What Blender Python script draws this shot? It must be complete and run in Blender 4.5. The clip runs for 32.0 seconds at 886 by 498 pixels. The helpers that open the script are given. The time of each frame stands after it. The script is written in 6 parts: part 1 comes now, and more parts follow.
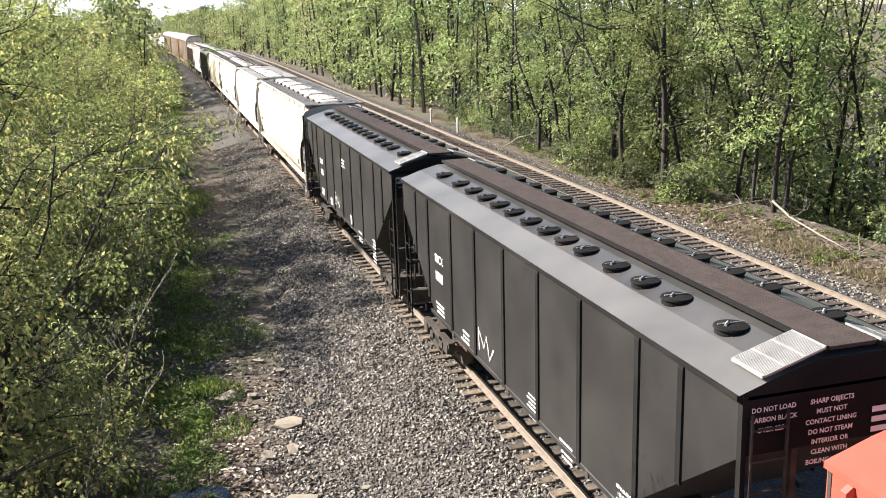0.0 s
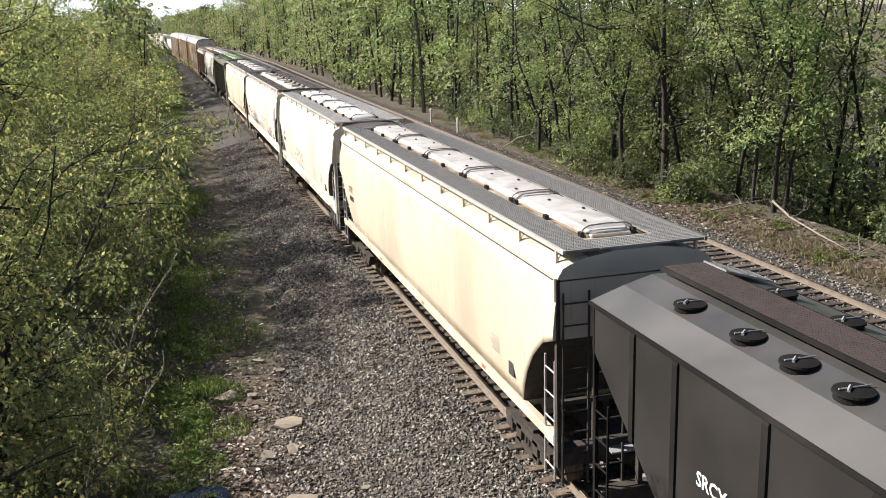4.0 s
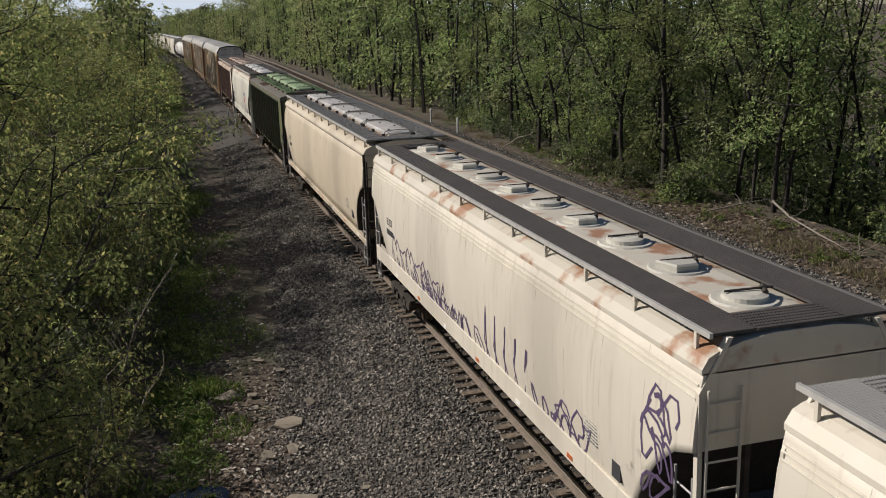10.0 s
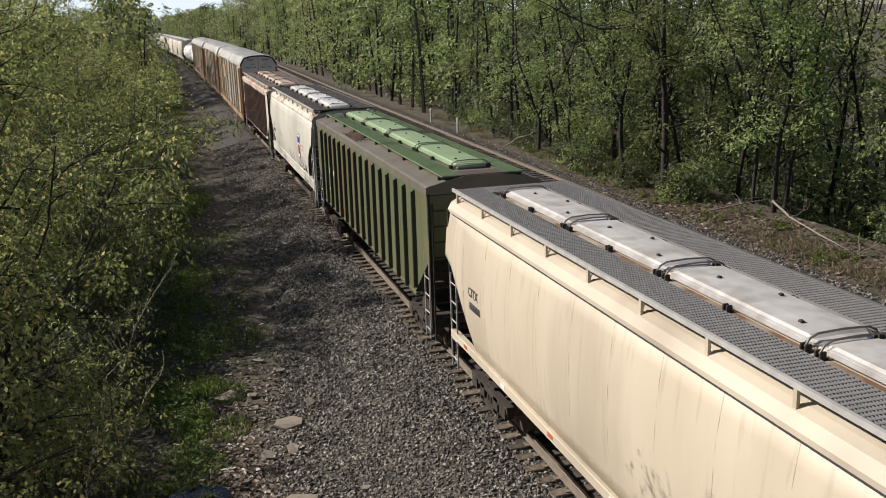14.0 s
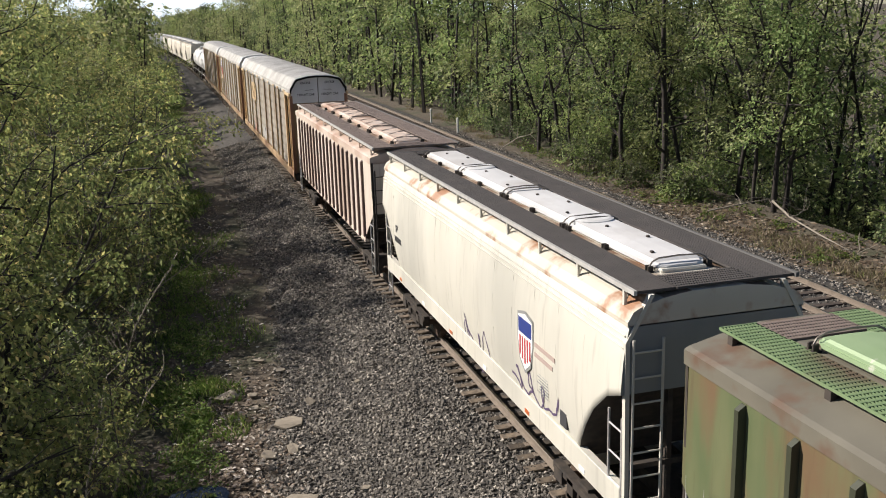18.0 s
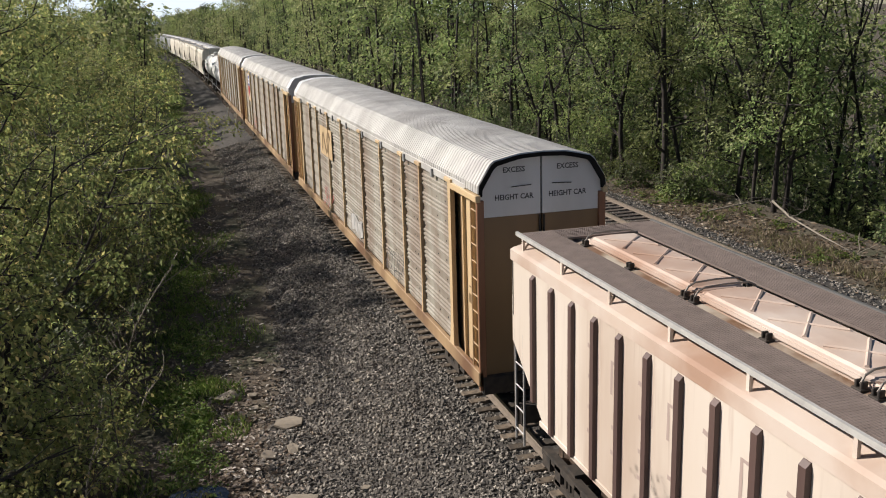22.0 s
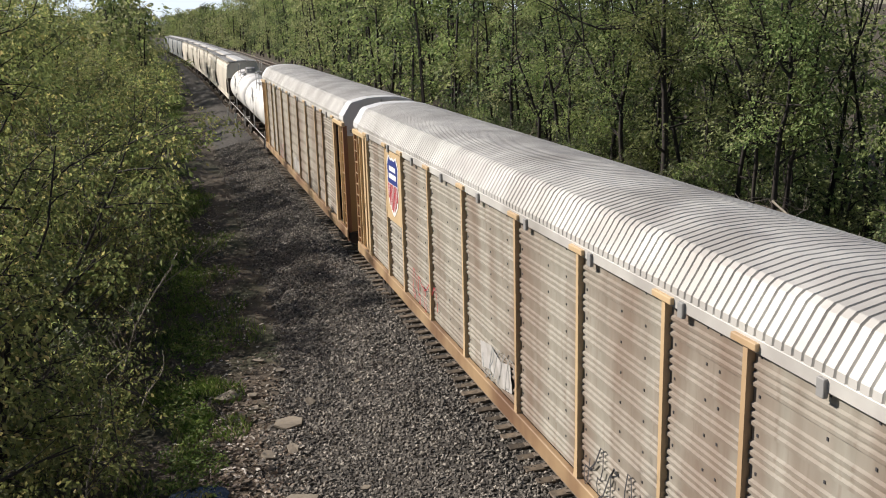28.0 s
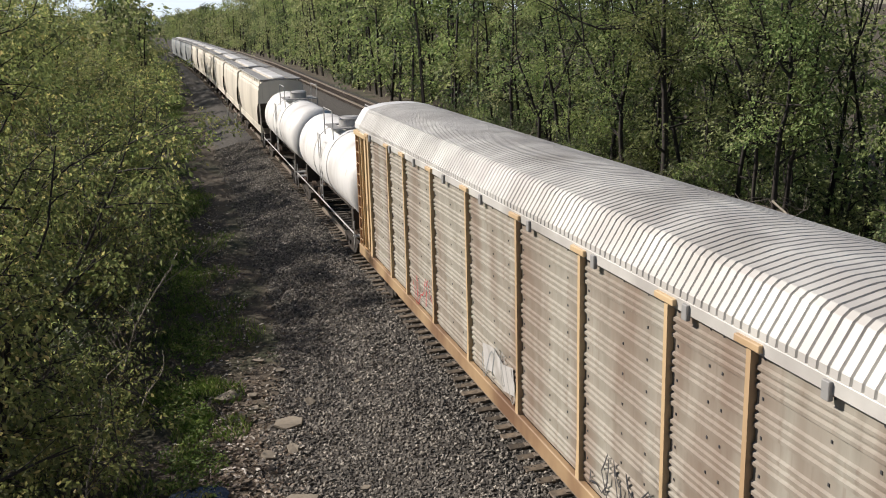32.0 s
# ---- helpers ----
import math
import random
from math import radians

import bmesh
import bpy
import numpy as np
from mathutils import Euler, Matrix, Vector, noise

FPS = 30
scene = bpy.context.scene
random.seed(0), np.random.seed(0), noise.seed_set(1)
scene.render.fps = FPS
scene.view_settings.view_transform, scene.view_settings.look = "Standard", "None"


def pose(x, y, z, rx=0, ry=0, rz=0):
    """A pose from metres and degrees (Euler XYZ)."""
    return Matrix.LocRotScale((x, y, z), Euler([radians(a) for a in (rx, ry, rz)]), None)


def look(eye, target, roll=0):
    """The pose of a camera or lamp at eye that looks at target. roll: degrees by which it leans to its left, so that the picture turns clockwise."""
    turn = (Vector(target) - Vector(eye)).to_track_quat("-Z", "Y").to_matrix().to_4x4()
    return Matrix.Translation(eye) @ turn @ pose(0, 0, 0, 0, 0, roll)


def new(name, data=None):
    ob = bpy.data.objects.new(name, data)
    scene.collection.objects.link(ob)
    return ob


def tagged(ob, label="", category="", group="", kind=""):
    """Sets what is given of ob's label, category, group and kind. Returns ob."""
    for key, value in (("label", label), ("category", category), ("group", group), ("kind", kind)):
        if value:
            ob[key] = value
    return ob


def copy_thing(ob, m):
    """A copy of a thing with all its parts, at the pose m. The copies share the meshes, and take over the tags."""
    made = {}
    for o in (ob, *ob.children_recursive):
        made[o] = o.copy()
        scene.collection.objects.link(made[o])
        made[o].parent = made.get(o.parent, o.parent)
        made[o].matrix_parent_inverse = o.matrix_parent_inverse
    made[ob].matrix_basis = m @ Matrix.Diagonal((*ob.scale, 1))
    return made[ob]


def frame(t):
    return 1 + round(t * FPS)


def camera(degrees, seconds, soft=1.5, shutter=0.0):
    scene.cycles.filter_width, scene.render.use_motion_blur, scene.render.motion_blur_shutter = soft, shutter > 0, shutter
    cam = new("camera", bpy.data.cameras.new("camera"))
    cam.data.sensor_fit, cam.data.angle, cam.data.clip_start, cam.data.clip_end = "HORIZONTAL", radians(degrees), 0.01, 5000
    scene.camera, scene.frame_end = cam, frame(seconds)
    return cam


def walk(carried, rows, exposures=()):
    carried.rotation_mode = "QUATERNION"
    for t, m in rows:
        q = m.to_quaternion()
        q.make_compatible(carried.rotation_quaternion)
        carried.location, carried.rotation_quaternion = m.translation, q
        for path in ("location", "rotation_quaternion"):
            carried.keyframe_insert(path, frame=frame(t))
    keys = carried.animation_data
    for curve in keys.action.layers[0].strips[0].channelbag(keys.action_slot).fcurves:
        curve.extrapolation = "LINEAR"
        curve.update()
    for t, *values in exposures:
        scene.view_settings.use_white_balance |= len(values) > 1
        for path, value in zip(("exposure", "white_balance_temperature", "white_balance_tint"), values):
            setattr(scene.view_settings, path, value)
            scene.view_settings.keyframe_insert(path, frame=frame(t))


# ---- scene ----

# ---------------- camera: stands still on an overpass beside the track ----------------
cam = camera(49.70, 32.0, soft=1.0)
EYE = Vector((-7.369, 0.0, 8.469))
STAND = look(EYE, EYE + Vector((0.26647, 0.93343, -0.24019)), roll=-1.68)
walk(cam, [(0.0, STAND), (32.0, STAND)],
     exposures=[(t, e, 6430, 13) for t, e in ((0.0, 1.66), (1.0, 1.68), (2.0, 1.62), (3.0, 1.42), (5.5, 0.2), (7.0, -0.15), (9.0, -0.34), (11.0, -0.16), (12.0, -0.15), (13.0, 0.1), (14.5, 0.2), (16.5, 0.92), (17.0, 0.87), (18.0, 0.46), (19.0, 0.12), (20.0, 0.25), (23.0, 0.27), (32.0, 0.22))])

# ---------------- world and sun ----------------
SUN_TO = Vector((-0.70, 0.43, 0.57)).normalized()
world = bpy.data.worlds.new("world")
scene.world = world
world.use_nodes = True
wn = world.node_tree.nodes
sky = wn.new("ShaderNodeTexSky")
sky.sky_type = "NISHITA"
sky.sun_disc = False
sky.sun_elevation = math.asin(SUN_TO.z)
sky.sun_rotation = math.atan2(SUN_TO.x, SUN_TO.y)
sky.air_density, sky.dust_density, sky.ozone_density = 0.8, 0.1, 1.0
wn["Background"].inputs["Strength"].default_value = 0.050
world.node_tree.links.new(sky.outputs[0], wn["Background"].inputs["Color"])
sun_data = bpy.data.lights.new("sun", "SUN")
sun_data.energy, sun_data.angle, sun_data.color = 5.6, radians(0.6), (1.0, 0.93, 0.82)
sun = new("sun", sun_data)
sun.matrix_world = look(SUN_TO * 50, (0, 0, 0))


# ---------------- materials ----------------
def mat(name, base, rough=0.6, metal=0.0, grain=None, scale=6.0, stain=None, stain_scale=0.6, stain_at=0.55, stain_soft=0.12,
        bump=0.0, bump_scale=40.0, streak=1.0, vary=0.0, spec=0.5, drip=None):
    """A surface: a base colour, a fine grain towards a second colour, larger stains with a third, and relief."""
    m = bpy.data.materials.new(name)
    m.use_nodes = True
    n, l = m.node_tree.nodes, m.node_tree.links
    b = n["Principled BSDF"]
    b.inputs["Roughness"].default_value, b.inputs["Metallic"].default_value = rough, metal
    b.inputs["Specular IOR Level"].default_value = spec
    co = n.new("ShaderNodeTexCoord")
    mp = n.new("ShaderNodeMapping")
    mp.inputs["Scale"].default_value = (1, 1, 1 / streak)
    l.new(co.outputs["Object"], mp.inputs["Vector"])

    def blend(fac, a, c):
        x = n.new("ShaderNodeMix")
        x.data_type = "RGBA"
        l.new(fac, x.inputs[0])
        for k, v in ((6, a), (7, c)):
            if isinstance(v, tuple):
                x.inputs[k].default_value = (*v, 1)
            else:
                l.new(v, x.inputs[k])
        return x.outputs[2]

    def spots(sc, at, soft, detail=6.0):
        t = n.new("ShaderNodeTexNoise")
        t.inputs["Scale"].default_value, t.inputs["Detail"].default_value = sc, detail
        l.new(mp.outputs[0], t.inputs["Vector"])
        r = n.new("ShaderNodeMapRange")
        r.inputs[1].default_value, r.inputs[2].default_value = at - soft, at + soft
        l.new(t.outputs[0], r.inputs[0])
        return r.outputs[0]

    col = base
    if grain:
        col = blend(spots(scale, 0.5, 0.22), base, grain)
    if stain:
        col = blend(spots(stain_scale, stain_at, stain_soft), col, stain)
    if drip:
        # thin runs of dirt down the side
        keep = mp
        mp = n.new("ShaderNodeMapping")
        mp.inputs["Scale"].default_value = (1, 1, 0.07)
        l.new(co.outputs["Object"], mp.inputs["Vector"])
        runs, soft = spots(7.0, 0.64, 0.07), n.new("ShaderNodeMath")
        mp = keep
        soft.operation = "MULTIPLY"
        soft.inputs[1].default_value = 0.45
        l.new(runs, soft.inputs[0])
        col = blend(soft.outputs[0], col, drip)
    if vary:
        ob = n.new("ShaderNodeObjectInfo")
        hs = n.new("ShaderNodeHueSaturation")
        mr = n.new("ShaderNodeMapRange")
        mr.inputs[3].default_value, mr.inputs[4].default_value = 1 - vary, 1 + vary
        l.new(ob.outputs["Random"], mr.inputs[0])
        l.new(mr.outputs[0], hs.inputs["Value"])
        if isinstance(col, tuple):
            hs.inputs["Color"].default_value = (*col, 1)
        else:
            l.new(col, hs.inputs["Color"])
        col = hs.outputs[0]
    if isinstance(col, tuple):
        b.inputs["Base Color"].default_value = (*col, 1)
    else:
        l.new(col, b.inputs["Base Color"])
    if bump:
        t = n.new("ShaderNodeTexNoise")
        t.inputs["Scale"].default_value, t.inputs["Detail"].default_value = bump_scale, 4.0
        l.new(co.outputs["Object"], t.inputs["Vector"])
        u = n.new("ShaderNodeBump")
        u.inputs["Strength"].default_value, u.inputs["Distance"].default_value = min(bump * 20, 1.0), bump
        l.new(t.outputs[0], u.inputs["Height"])
        l.new(u.outputs[0], b.inputs["Normal"])
    return m


def leaf_mat(name, dark, light, third, glow=0.45):
    """Leaves: three greens by leaf, part of the light comes through."""
    m = bpy.data.materials.new(name)
    m.use_nodes = True
    n, l = m.node_tree.nodes, m.node_tree.links
    b = n["Principled BSDF"]
    b.inputs["Roughness"].default_value = 0.55
    b.inputs["Specular IOR Level"].default_value = 0.3
    g = n.new("ShaderNodeNewGeometry")
    o = n.new("ShaderNodeObjectInfo")
    ramp = n.new("ShaderNodeValToRGB")
    e = ramp.color_ramp.elements
    e[0].color, e[1].color = (*dark, 1), (*light, 1)
    e[1].position = 0.75
    x = e.new(0.97)
    x.color = (*third, 1)
    l.new(g.outputs["Random Per Island"], ramp.inputs[0])
    hs = n.new("ShaderNodeHueSaturation")
    mr = n.new("ShaderNodeMapRange")
    mr.inputs[3].default_value, mr.inputs[4].default_value = 0.7, 1.25
    mh = n.new("ShaderNodeMapRange")
    mh.inputs[3].default_value, mh.inputs[4].default_value = 0.475, 0.51
    l.new(o.outputs["Random"], mr.inputs[0])
    l.new(o.outputs["Random"], mh.inputs[0])
    l.new(mr.outputs[0], hs.inputs["Value"])
    l.new(mh.outputs[0], hs.inputs["Hue"])
    l.new(ramp.outputs[0], hs.inputs["Color"])
    l.new(hs.outputs[0], b.inputs["Base Color"])
    t = n.new("ShaderNodeBsdfTranslucent")
    l.new(hs.outputs[0], t.inputs[0])
    mx = n.new("ShaderNodeMixShader")
    mx.inputs[0].default_value = glow
    l.new(b.outputs[0], mx.inputs[1])
    l.new(t.outputs[0], mx.inputs[2])
    l.new(mx.outputs[0], n["Material Output"].inputs[0])
    return m



def stone_mat():
    """Crushed stone: each piece has its own grey."""
    m = bpy.data.materials.new("ballast_stone")
    m.use_nodes = True
    n, l = m.node_tree.nodes, m.node_tree.links
    n["Principled BSDF"].inputs["Roughness"].default_value = 0.85
    g, ramp = n.new("ShaderNodeNewGeometry"), n.new("ShaderNodeValToRGB")
    e = ramp.color_ramp.elements
    e[0].color, e[1].color = (0.035, 0.031, 0.027, 1), (0.41, 0.372, 0.32, 1)
    for at, c in ((0.4, (0.13, 0.118, 0.103, 1)), (0.85, (0.23, 0.208, 0.18, 1))):
        e.new(at).color = c
    l.new(g.outputs["Random Per Island"], ramp.inputs[0])
    t, x = n.new("ShaderNodeTexNoise"), n.new("ShaderNodeMix")
    co = n.new("ShaderNodeTexCoord")
    l.new(co.outputs["Object"], t.inputs["Vector"])
    t.inputs["Scale"].default_value = 30.0
    x.data_type, x.blend_type = "RGBA", "OVERLAY"
    x.inputs[0].default_value = 0.5
    l.new(ramp.outputs[0], x.inputs[6])
    l.new(t.outputs[0], x.inputs[7])
    l.new(x.outputs[2], n["Principled BSDF"].inputs["Base Color"])
    return m


M_STONE = stone_mat()

M_DIRTYGALV = mat("dirty_grating", (0.33, 0.325, 0.315), 0.55, 0.2, (0.24, 0.235, 0.225), 4.0)
M_EARTH = mat("earth", (0.06, 0.047, 0.034), 0.95, 0, (0.12, 0.096, 0.07), 3.0, (0.05, 0.055, 0.027), 0.30, 0.58, 0.08, bump=0.06, bump_scale=9.0)


def bed_into_earth(m):
    """Dark crushed stone over the earth wherever the ground's bed value says so, with a ragged edge."""
    n, l = m.node_tree.nodes, m.node_tree.links
    base = n["Principled BSDF"].inputs["Base Color"]
    earth = base.links[0].from_socket
    co, at, t, g = n.new("ShaderNodeTexCoord"), n.new("ShaderNodeAttribute"), n.new("ShaderNodeTexNoise"), n.new("ShaderNodeTexNoise")
    at.attribute_name = "bed"
    for node, sc in ((t, 2.2), (g, 24.0)):
        node.inputs["Scale"].default_value, node.inputs["Detail"].default_value = sc, 5.0
        l.new(co.outputs["Object"], node.inputs["Vector"])
    add = n.new("ShaderNodeMath")
    l.new(at.outputs["Fac"], add.inputs[0])
    l.new(t.outputs[0], add.inputs[1])
    mr = n.new("ShaderNodeMapRange")
    mr.inputs[1].default_value, mr.inputs[2].default_value = 0.9, 1.15
    l.new(add.outputs[0], mr.inputs[0])
    ramp = n.new("ShaderNodeValToRGB")
    e = ramp.color_ramp.elements
    e[0].color, e[1].color, e[0].position, e[1].position = (0.022, 0.020, 0.018, 1), (0.10, 0.09, 0.079, 1), 0.35, 0.7
    l.new(g.outputs[0], ramp.inputs[0])
    x = n.new("ShaderNodeMix")
    x.data_type = "RGBA"
    l.new(mr.outputs[0], x.inputs[0])
    l.new(earth, x.inputs[6])
    l.new(ramp.outputs[0], x.inputs[7])
    l.new(x.outputs[2], base)


bed_into_earth(M_EARTH)
M_RAIL = mat("rail_rust", (0.15, 0.122, 0.098), 0.75, 0.1, (0.22, 0.18, 0.142), 5.0)
M_RAILTOP = mat("rail_head", (0.55, 0.50, 0.43), 0.33, 1.0, (0.34, 0.27, 0.2), 3.0)
M_TIE = mat("tie_wood", (0.085, 0.066, 0.049), 0.9, 0, (0.18, 0.14, 0.10), 7.0, (0.05, 0.043, 0.038), 1.6, 0.55, 0.1, bump=0.012, bump_scale=25.0, vary=0.45)
M_TIE2 = mat("tie_wood_dark", (0.045, 0.035, 0.03), 0.9, 0, (0.10, 0.075, 0.06), 7.0, None, bump=0.012, bump_scale=25.0, vary=0.35)
M_SLAB = mat("stone_slab", (0.26, 0.22, 0.172), 0.9, 0, (0.36, 0.315, 0.25), 5.0, (0.22, 0.19, 0.15), 1.4, 0.55, 0.12, bump=0.02, bump_scale=12.0)
M_BARK = mat("bark", (0.024, 0.020, 0.017), 0.95, 0, (0.05, 0.042, 0.036), 8.0, (0.025, 0.021, 0.018), 0.8, 0.55, 0.15, bump=0.03, bump_scale=18.0, streak=3.0)
M_TWIG = mat("bare_branch", (0.19, 0.165, 0.13), 0.9, 0, (0.30, 0.27, 0.225), 8.0)
M_STEM = mat("shrub_bark", (0.075, 0.062, 0.05), 0.9, 0, (0.15, 0.13, 0.105), 8.0, (0.05, 0.045, 0.04), 0.8, 0.55, 0.15)
M_LEAF = leaf_mat("woodland_leaf", (0.125, 0.175, 0.062), (0.275, 0.35, 0.125), (0.39, 0.42, 0.18), 0.52)
M_LEAFPALE = leaf_mat("pale_woodland_leaf", (0.16, 0.185, 0.08), (0.34, 0.375, 0.165), (0.45, 0.45, 0.23), 0.52)
# dull trees in the wood; also the painted shade of low trackside shrubs
M_LEAFDARK = leaf_mat("dull_shaded_leaf", (0.05, 0.075, 0.032), (0.13, 0.175, 0.07), (0.22, 0.23, 0.12), 0.42)
M_LEAF2 = leaf_mat("shrub_leaf", (0.125, 0.165, 0.058), (0.335, 0.395, 0.14), (0.58, 0.53, 0.20), 0.55)
M_GRASS = leaf_mat("grass_blade", (0.06, 0.10, 0.025), (0.17, 0.26, 0.06), (0.30, 0.29, 0.12), 0.4)
M_STRAW = leaf_mat("dry_grass", (0.17, 0.14, 0.085), (0.32, 0.28, 0.18), (0.16, 0.2, 0.06), 0.3)
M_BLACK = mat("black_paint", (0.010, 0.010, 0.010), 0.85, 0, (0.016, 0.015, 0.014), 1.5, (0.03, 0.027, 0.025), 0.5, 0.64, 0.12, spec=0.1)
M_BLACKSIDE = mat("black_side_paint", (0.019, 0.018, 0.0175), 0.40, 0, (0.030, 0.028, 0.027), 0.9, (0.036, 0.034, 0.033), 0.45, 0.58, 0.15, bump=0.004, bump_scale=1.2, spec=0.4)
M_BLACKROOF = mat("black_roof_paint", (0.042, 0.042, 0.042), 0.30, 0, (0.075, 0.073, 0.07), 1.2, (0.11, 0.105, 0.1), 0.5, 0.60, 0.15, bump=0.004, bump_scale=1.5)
M_DARKSTEEL = mat("under_steel", (0.03, 0.027, 0.025), 0.8, 0.2, (0.075, 0.06, 0.048), 6.0)
M_WHEEL = mat("wheel_steel", (0.07, 0.05, 0.04), 0.65, 0.5, (0.14, 0.10, 0.075), 6.0)
M_BATTEN = mat("grey_brown_batten", (0.15, 0.135, 0.12), 0.6, 0.2, (0.24, 0.21, 0.18), 6.0)
M_GALV = mat("galvanised_grating", (0.50, 0.49, 0.48), 0.5, 0.3, (0.38, 0.37, 0.36), 5.0)
M_GRATE = mat("grey_grating", (0.29, 0.29, 0.285), 0.6, 0.1, (0.31, 0.305, 0.295), 5.0)
M_RAILING = mat("pale_galvanised_rail", (0.58, 0.57, 0.54), 0.5, 0.2, (0.44, 0.43, 0.41), 5.0)
M_WALKSHADE = mat("shaded_walkway_grey", (0.105, 0.104, 0.10), 0.8, 0, (0.13, 0.128, 0.124), 4.0)
M_GRATEDARK = mat("dark_grey_grating", (0.19, 0.188, 0.182), 0.65, 0.0, (0.235, 0.23, 0.224), 5.0)
# black roof slope made lighter: the gloss of sky and sun put into colour
M_ROOFSHEEN = mat("sheen_roof_slope", (0.085, 0.084, 0.082), 0.34, 0, (0.12, 0.118, 0.114), 0.9, (0.155, 0.15, 0.143), 0.35, 0.56, 0.15, bump=0.004, bump_scale=1.1)
M_GRATE2 = mat("brown_grating", (0.15, 0.118, 0.103), 0.75, 0.1, (0.21, 0.168, 0.148), 4.0)
M_ROCK = mat("pale_rock", (0.42, 0.42, 0.41), 0.9, 0, (0.55, 0.55, 0.54), 2.0, (0.2, 0.2, 0.19), 0.8, 0.55, 0.1, bump=0.05, bump_scale=4.0)
M_WHITE = mat("white_lettering", (0.78, 0.78, 0.76), 0.6)
M_INK = mat("dark_lettering", (0.05, 0.05, 0.055), 0.6)
M_RED = mat("red_car_paint", (0.50, 0.075, 0.05), 0.5, 0, (0.42, 0.09, 0.06), 2.0, (0.3, 0.1, 0.07), 0.7, 0.62, 0.1)


def paint(name, base, grain, stain, **k):
    a = dict(rough=0.52, scale=0.9, stain_scale=0.55, stain_at=0.6, stain_soft=0.12, streak=3.5, bump=0.006, bump_scale=1.3)
    a.update(k)
    return mat(name, base, a.pop("rough"), 0.0, grain, a.pop("scale"), stain, **a)


M_TAN = paint("tan_paint", (0.62, 0.545, 0.43), (0.55, 0.475, 0.36), (0.45, 0.39, 0.30), drip=(0.40, 0.34, 0.26))
M_TANTOP = paint("tan_roof_paint", (0.60, 0.53, 0.42), (0.53, 0.46, 0.36), (0.42, 0.36, 0.28), streak=1.0)
M_CREAM = paint("cream_paint", (0.68, 0.635, 0.55), (0.62, 0.57, 0.48), (0.50, 0.46, 0.39), drip=(0.40, 0.36, 0.30))
M_PALE = paint("pale_grey_paint", (0.62, 0.60, 0.53), (0.56, 0.54, 0.47), (0.46, 0.45, 0.40), stain_at=0.58, drip=(0.36, 0.34, 0.30))
M_RUSTTOP = paint("rust_stained_roof", (0.60, 0.565, 0.485), (0.54, 0.50, 0.42), (0.36, 0.20, 0.12), streak=1.0, stain_scale=1.5, stain_at=0.59, stain_soft=0.05)
M_PURPLE = mat("purple_scrawl", (0.10, 0.07, 0.14), 0.6)
M_CHARCOAL = mat("charcoal_grating", (0.052, 0.048, 0.047), 0.8, 0, (0.075, 0.066, 0.062), 2.0)
M_GREEN = paint("faded_green_paint", (0.145, 0.155, 0.078), (0.085, 0.115, 0.052), (0.15, 0.10, 0.055), scale=2.2, stain_scale=1.6, stain_at=0.57, stain_soft=0.08, streak=4.0, drip=(0.07, 0.045, 0.03))
# green posts darkened: the shade on their sunless faces put into colour
M_GREENRIB = paint("shade_dark_green_post", (0.035, 0.04, 0.024), (0.055, 0.058, 0.036), (0.05, 0.035, 0.025), scale=2.0)
M_HATCHGREY = paint("grey_hatch_paint", (0.56, 0.545, 0.525), (0.42, 0.405, 0.39), (0.33, 0.31, 0.28), streak=1.0, scale=3.0, stain_scale=1.5, stain_at=0.62)
M_GREENTOP = paint("green_hatch_paint", (0.235, 0.335, 0.175), (0.30, 0.395, 0.235), (0.50, 0.52, 0.43), streak=1.0, stain_scale=3.0, stain_at=0.69, stain_soft=0.03)
M_GREENGRATE = mat("green_grating", (0.13, 0.20, 0.095), 0.6, 0, (0.18, 0.25, 0.125), 2.0, (0.10, 0.075, 0.05), 0.5, 0.62, 0.06)
M_GREYTOP = paint("dirty_green_roof", (0.125, 0.115, 0.09), (0.175, 0.162, 0.127), (0.13, 0.082, 0.056), streak=1.0, stain_scale=1.7, stain_at=0.63, stain_soft=0.08)
M_PINK = paint("faded_pink_paint", (0.60, 0.515, 0.435), (0.66, 0.585, 0.51), (0.46, 0.36, 0.29), stain_at=0.60, drip=(0.40, 0.29, 0.23))
M_FADED = mat("faded_lettering", (0.40, 0.31, 0.275), 0.7)
M_PINKTOP = paint("rusty_pink_roof", (0.62, 0.535, 0.47), (0.55, 0.43, 0.35), (0.40, 0.26, 0.19), streak=1.0, stain_at=0.57)
M_PLUM = paint("rusty_post_paint", (0.085, 0.052, 0.046), (0.12, 0.075, 0.065), (0.09, 0.055, 0.05))
M_GRATE3 = mat("brown_black_grating", (0.040, 0.031, 0.028), 0.8, 0.0, (0.062, 0.048, 0.043), 4.0, spec=0.3)
M_BLUEGREY = paint("blue_grey_paint", (0.26, 0.28, 0.29), (0.20, 0.22, 0.23), (0.3, 0.29, 0.27))
M_HATCH = paint("white_hatch_paint", (0.70, 0.70, 0.70), (0.6, 0.6, 0.6), (0.48, 0.46, 0.44), streak=1.0, stain_at=0.6)
M_RACK = paint("galvanised_panel", (0.37, 0.345, 0.295), (0.26, 0.24, 0.20), (0.20, 0.15, 0.115), rough=0.5, scale=4.5, stain_scale=1.1, stain_at=0.57, stain_soft=0.12, streak=5.0, drip=(0.17, 0.12, 0.09))
M_SILL = paint("rusty_yellow_sill", (0.46, 0.33, 0.19), (0.36, 0.24, 0.135), (0.17, 0.095, 0.055), stain_at=0.52)
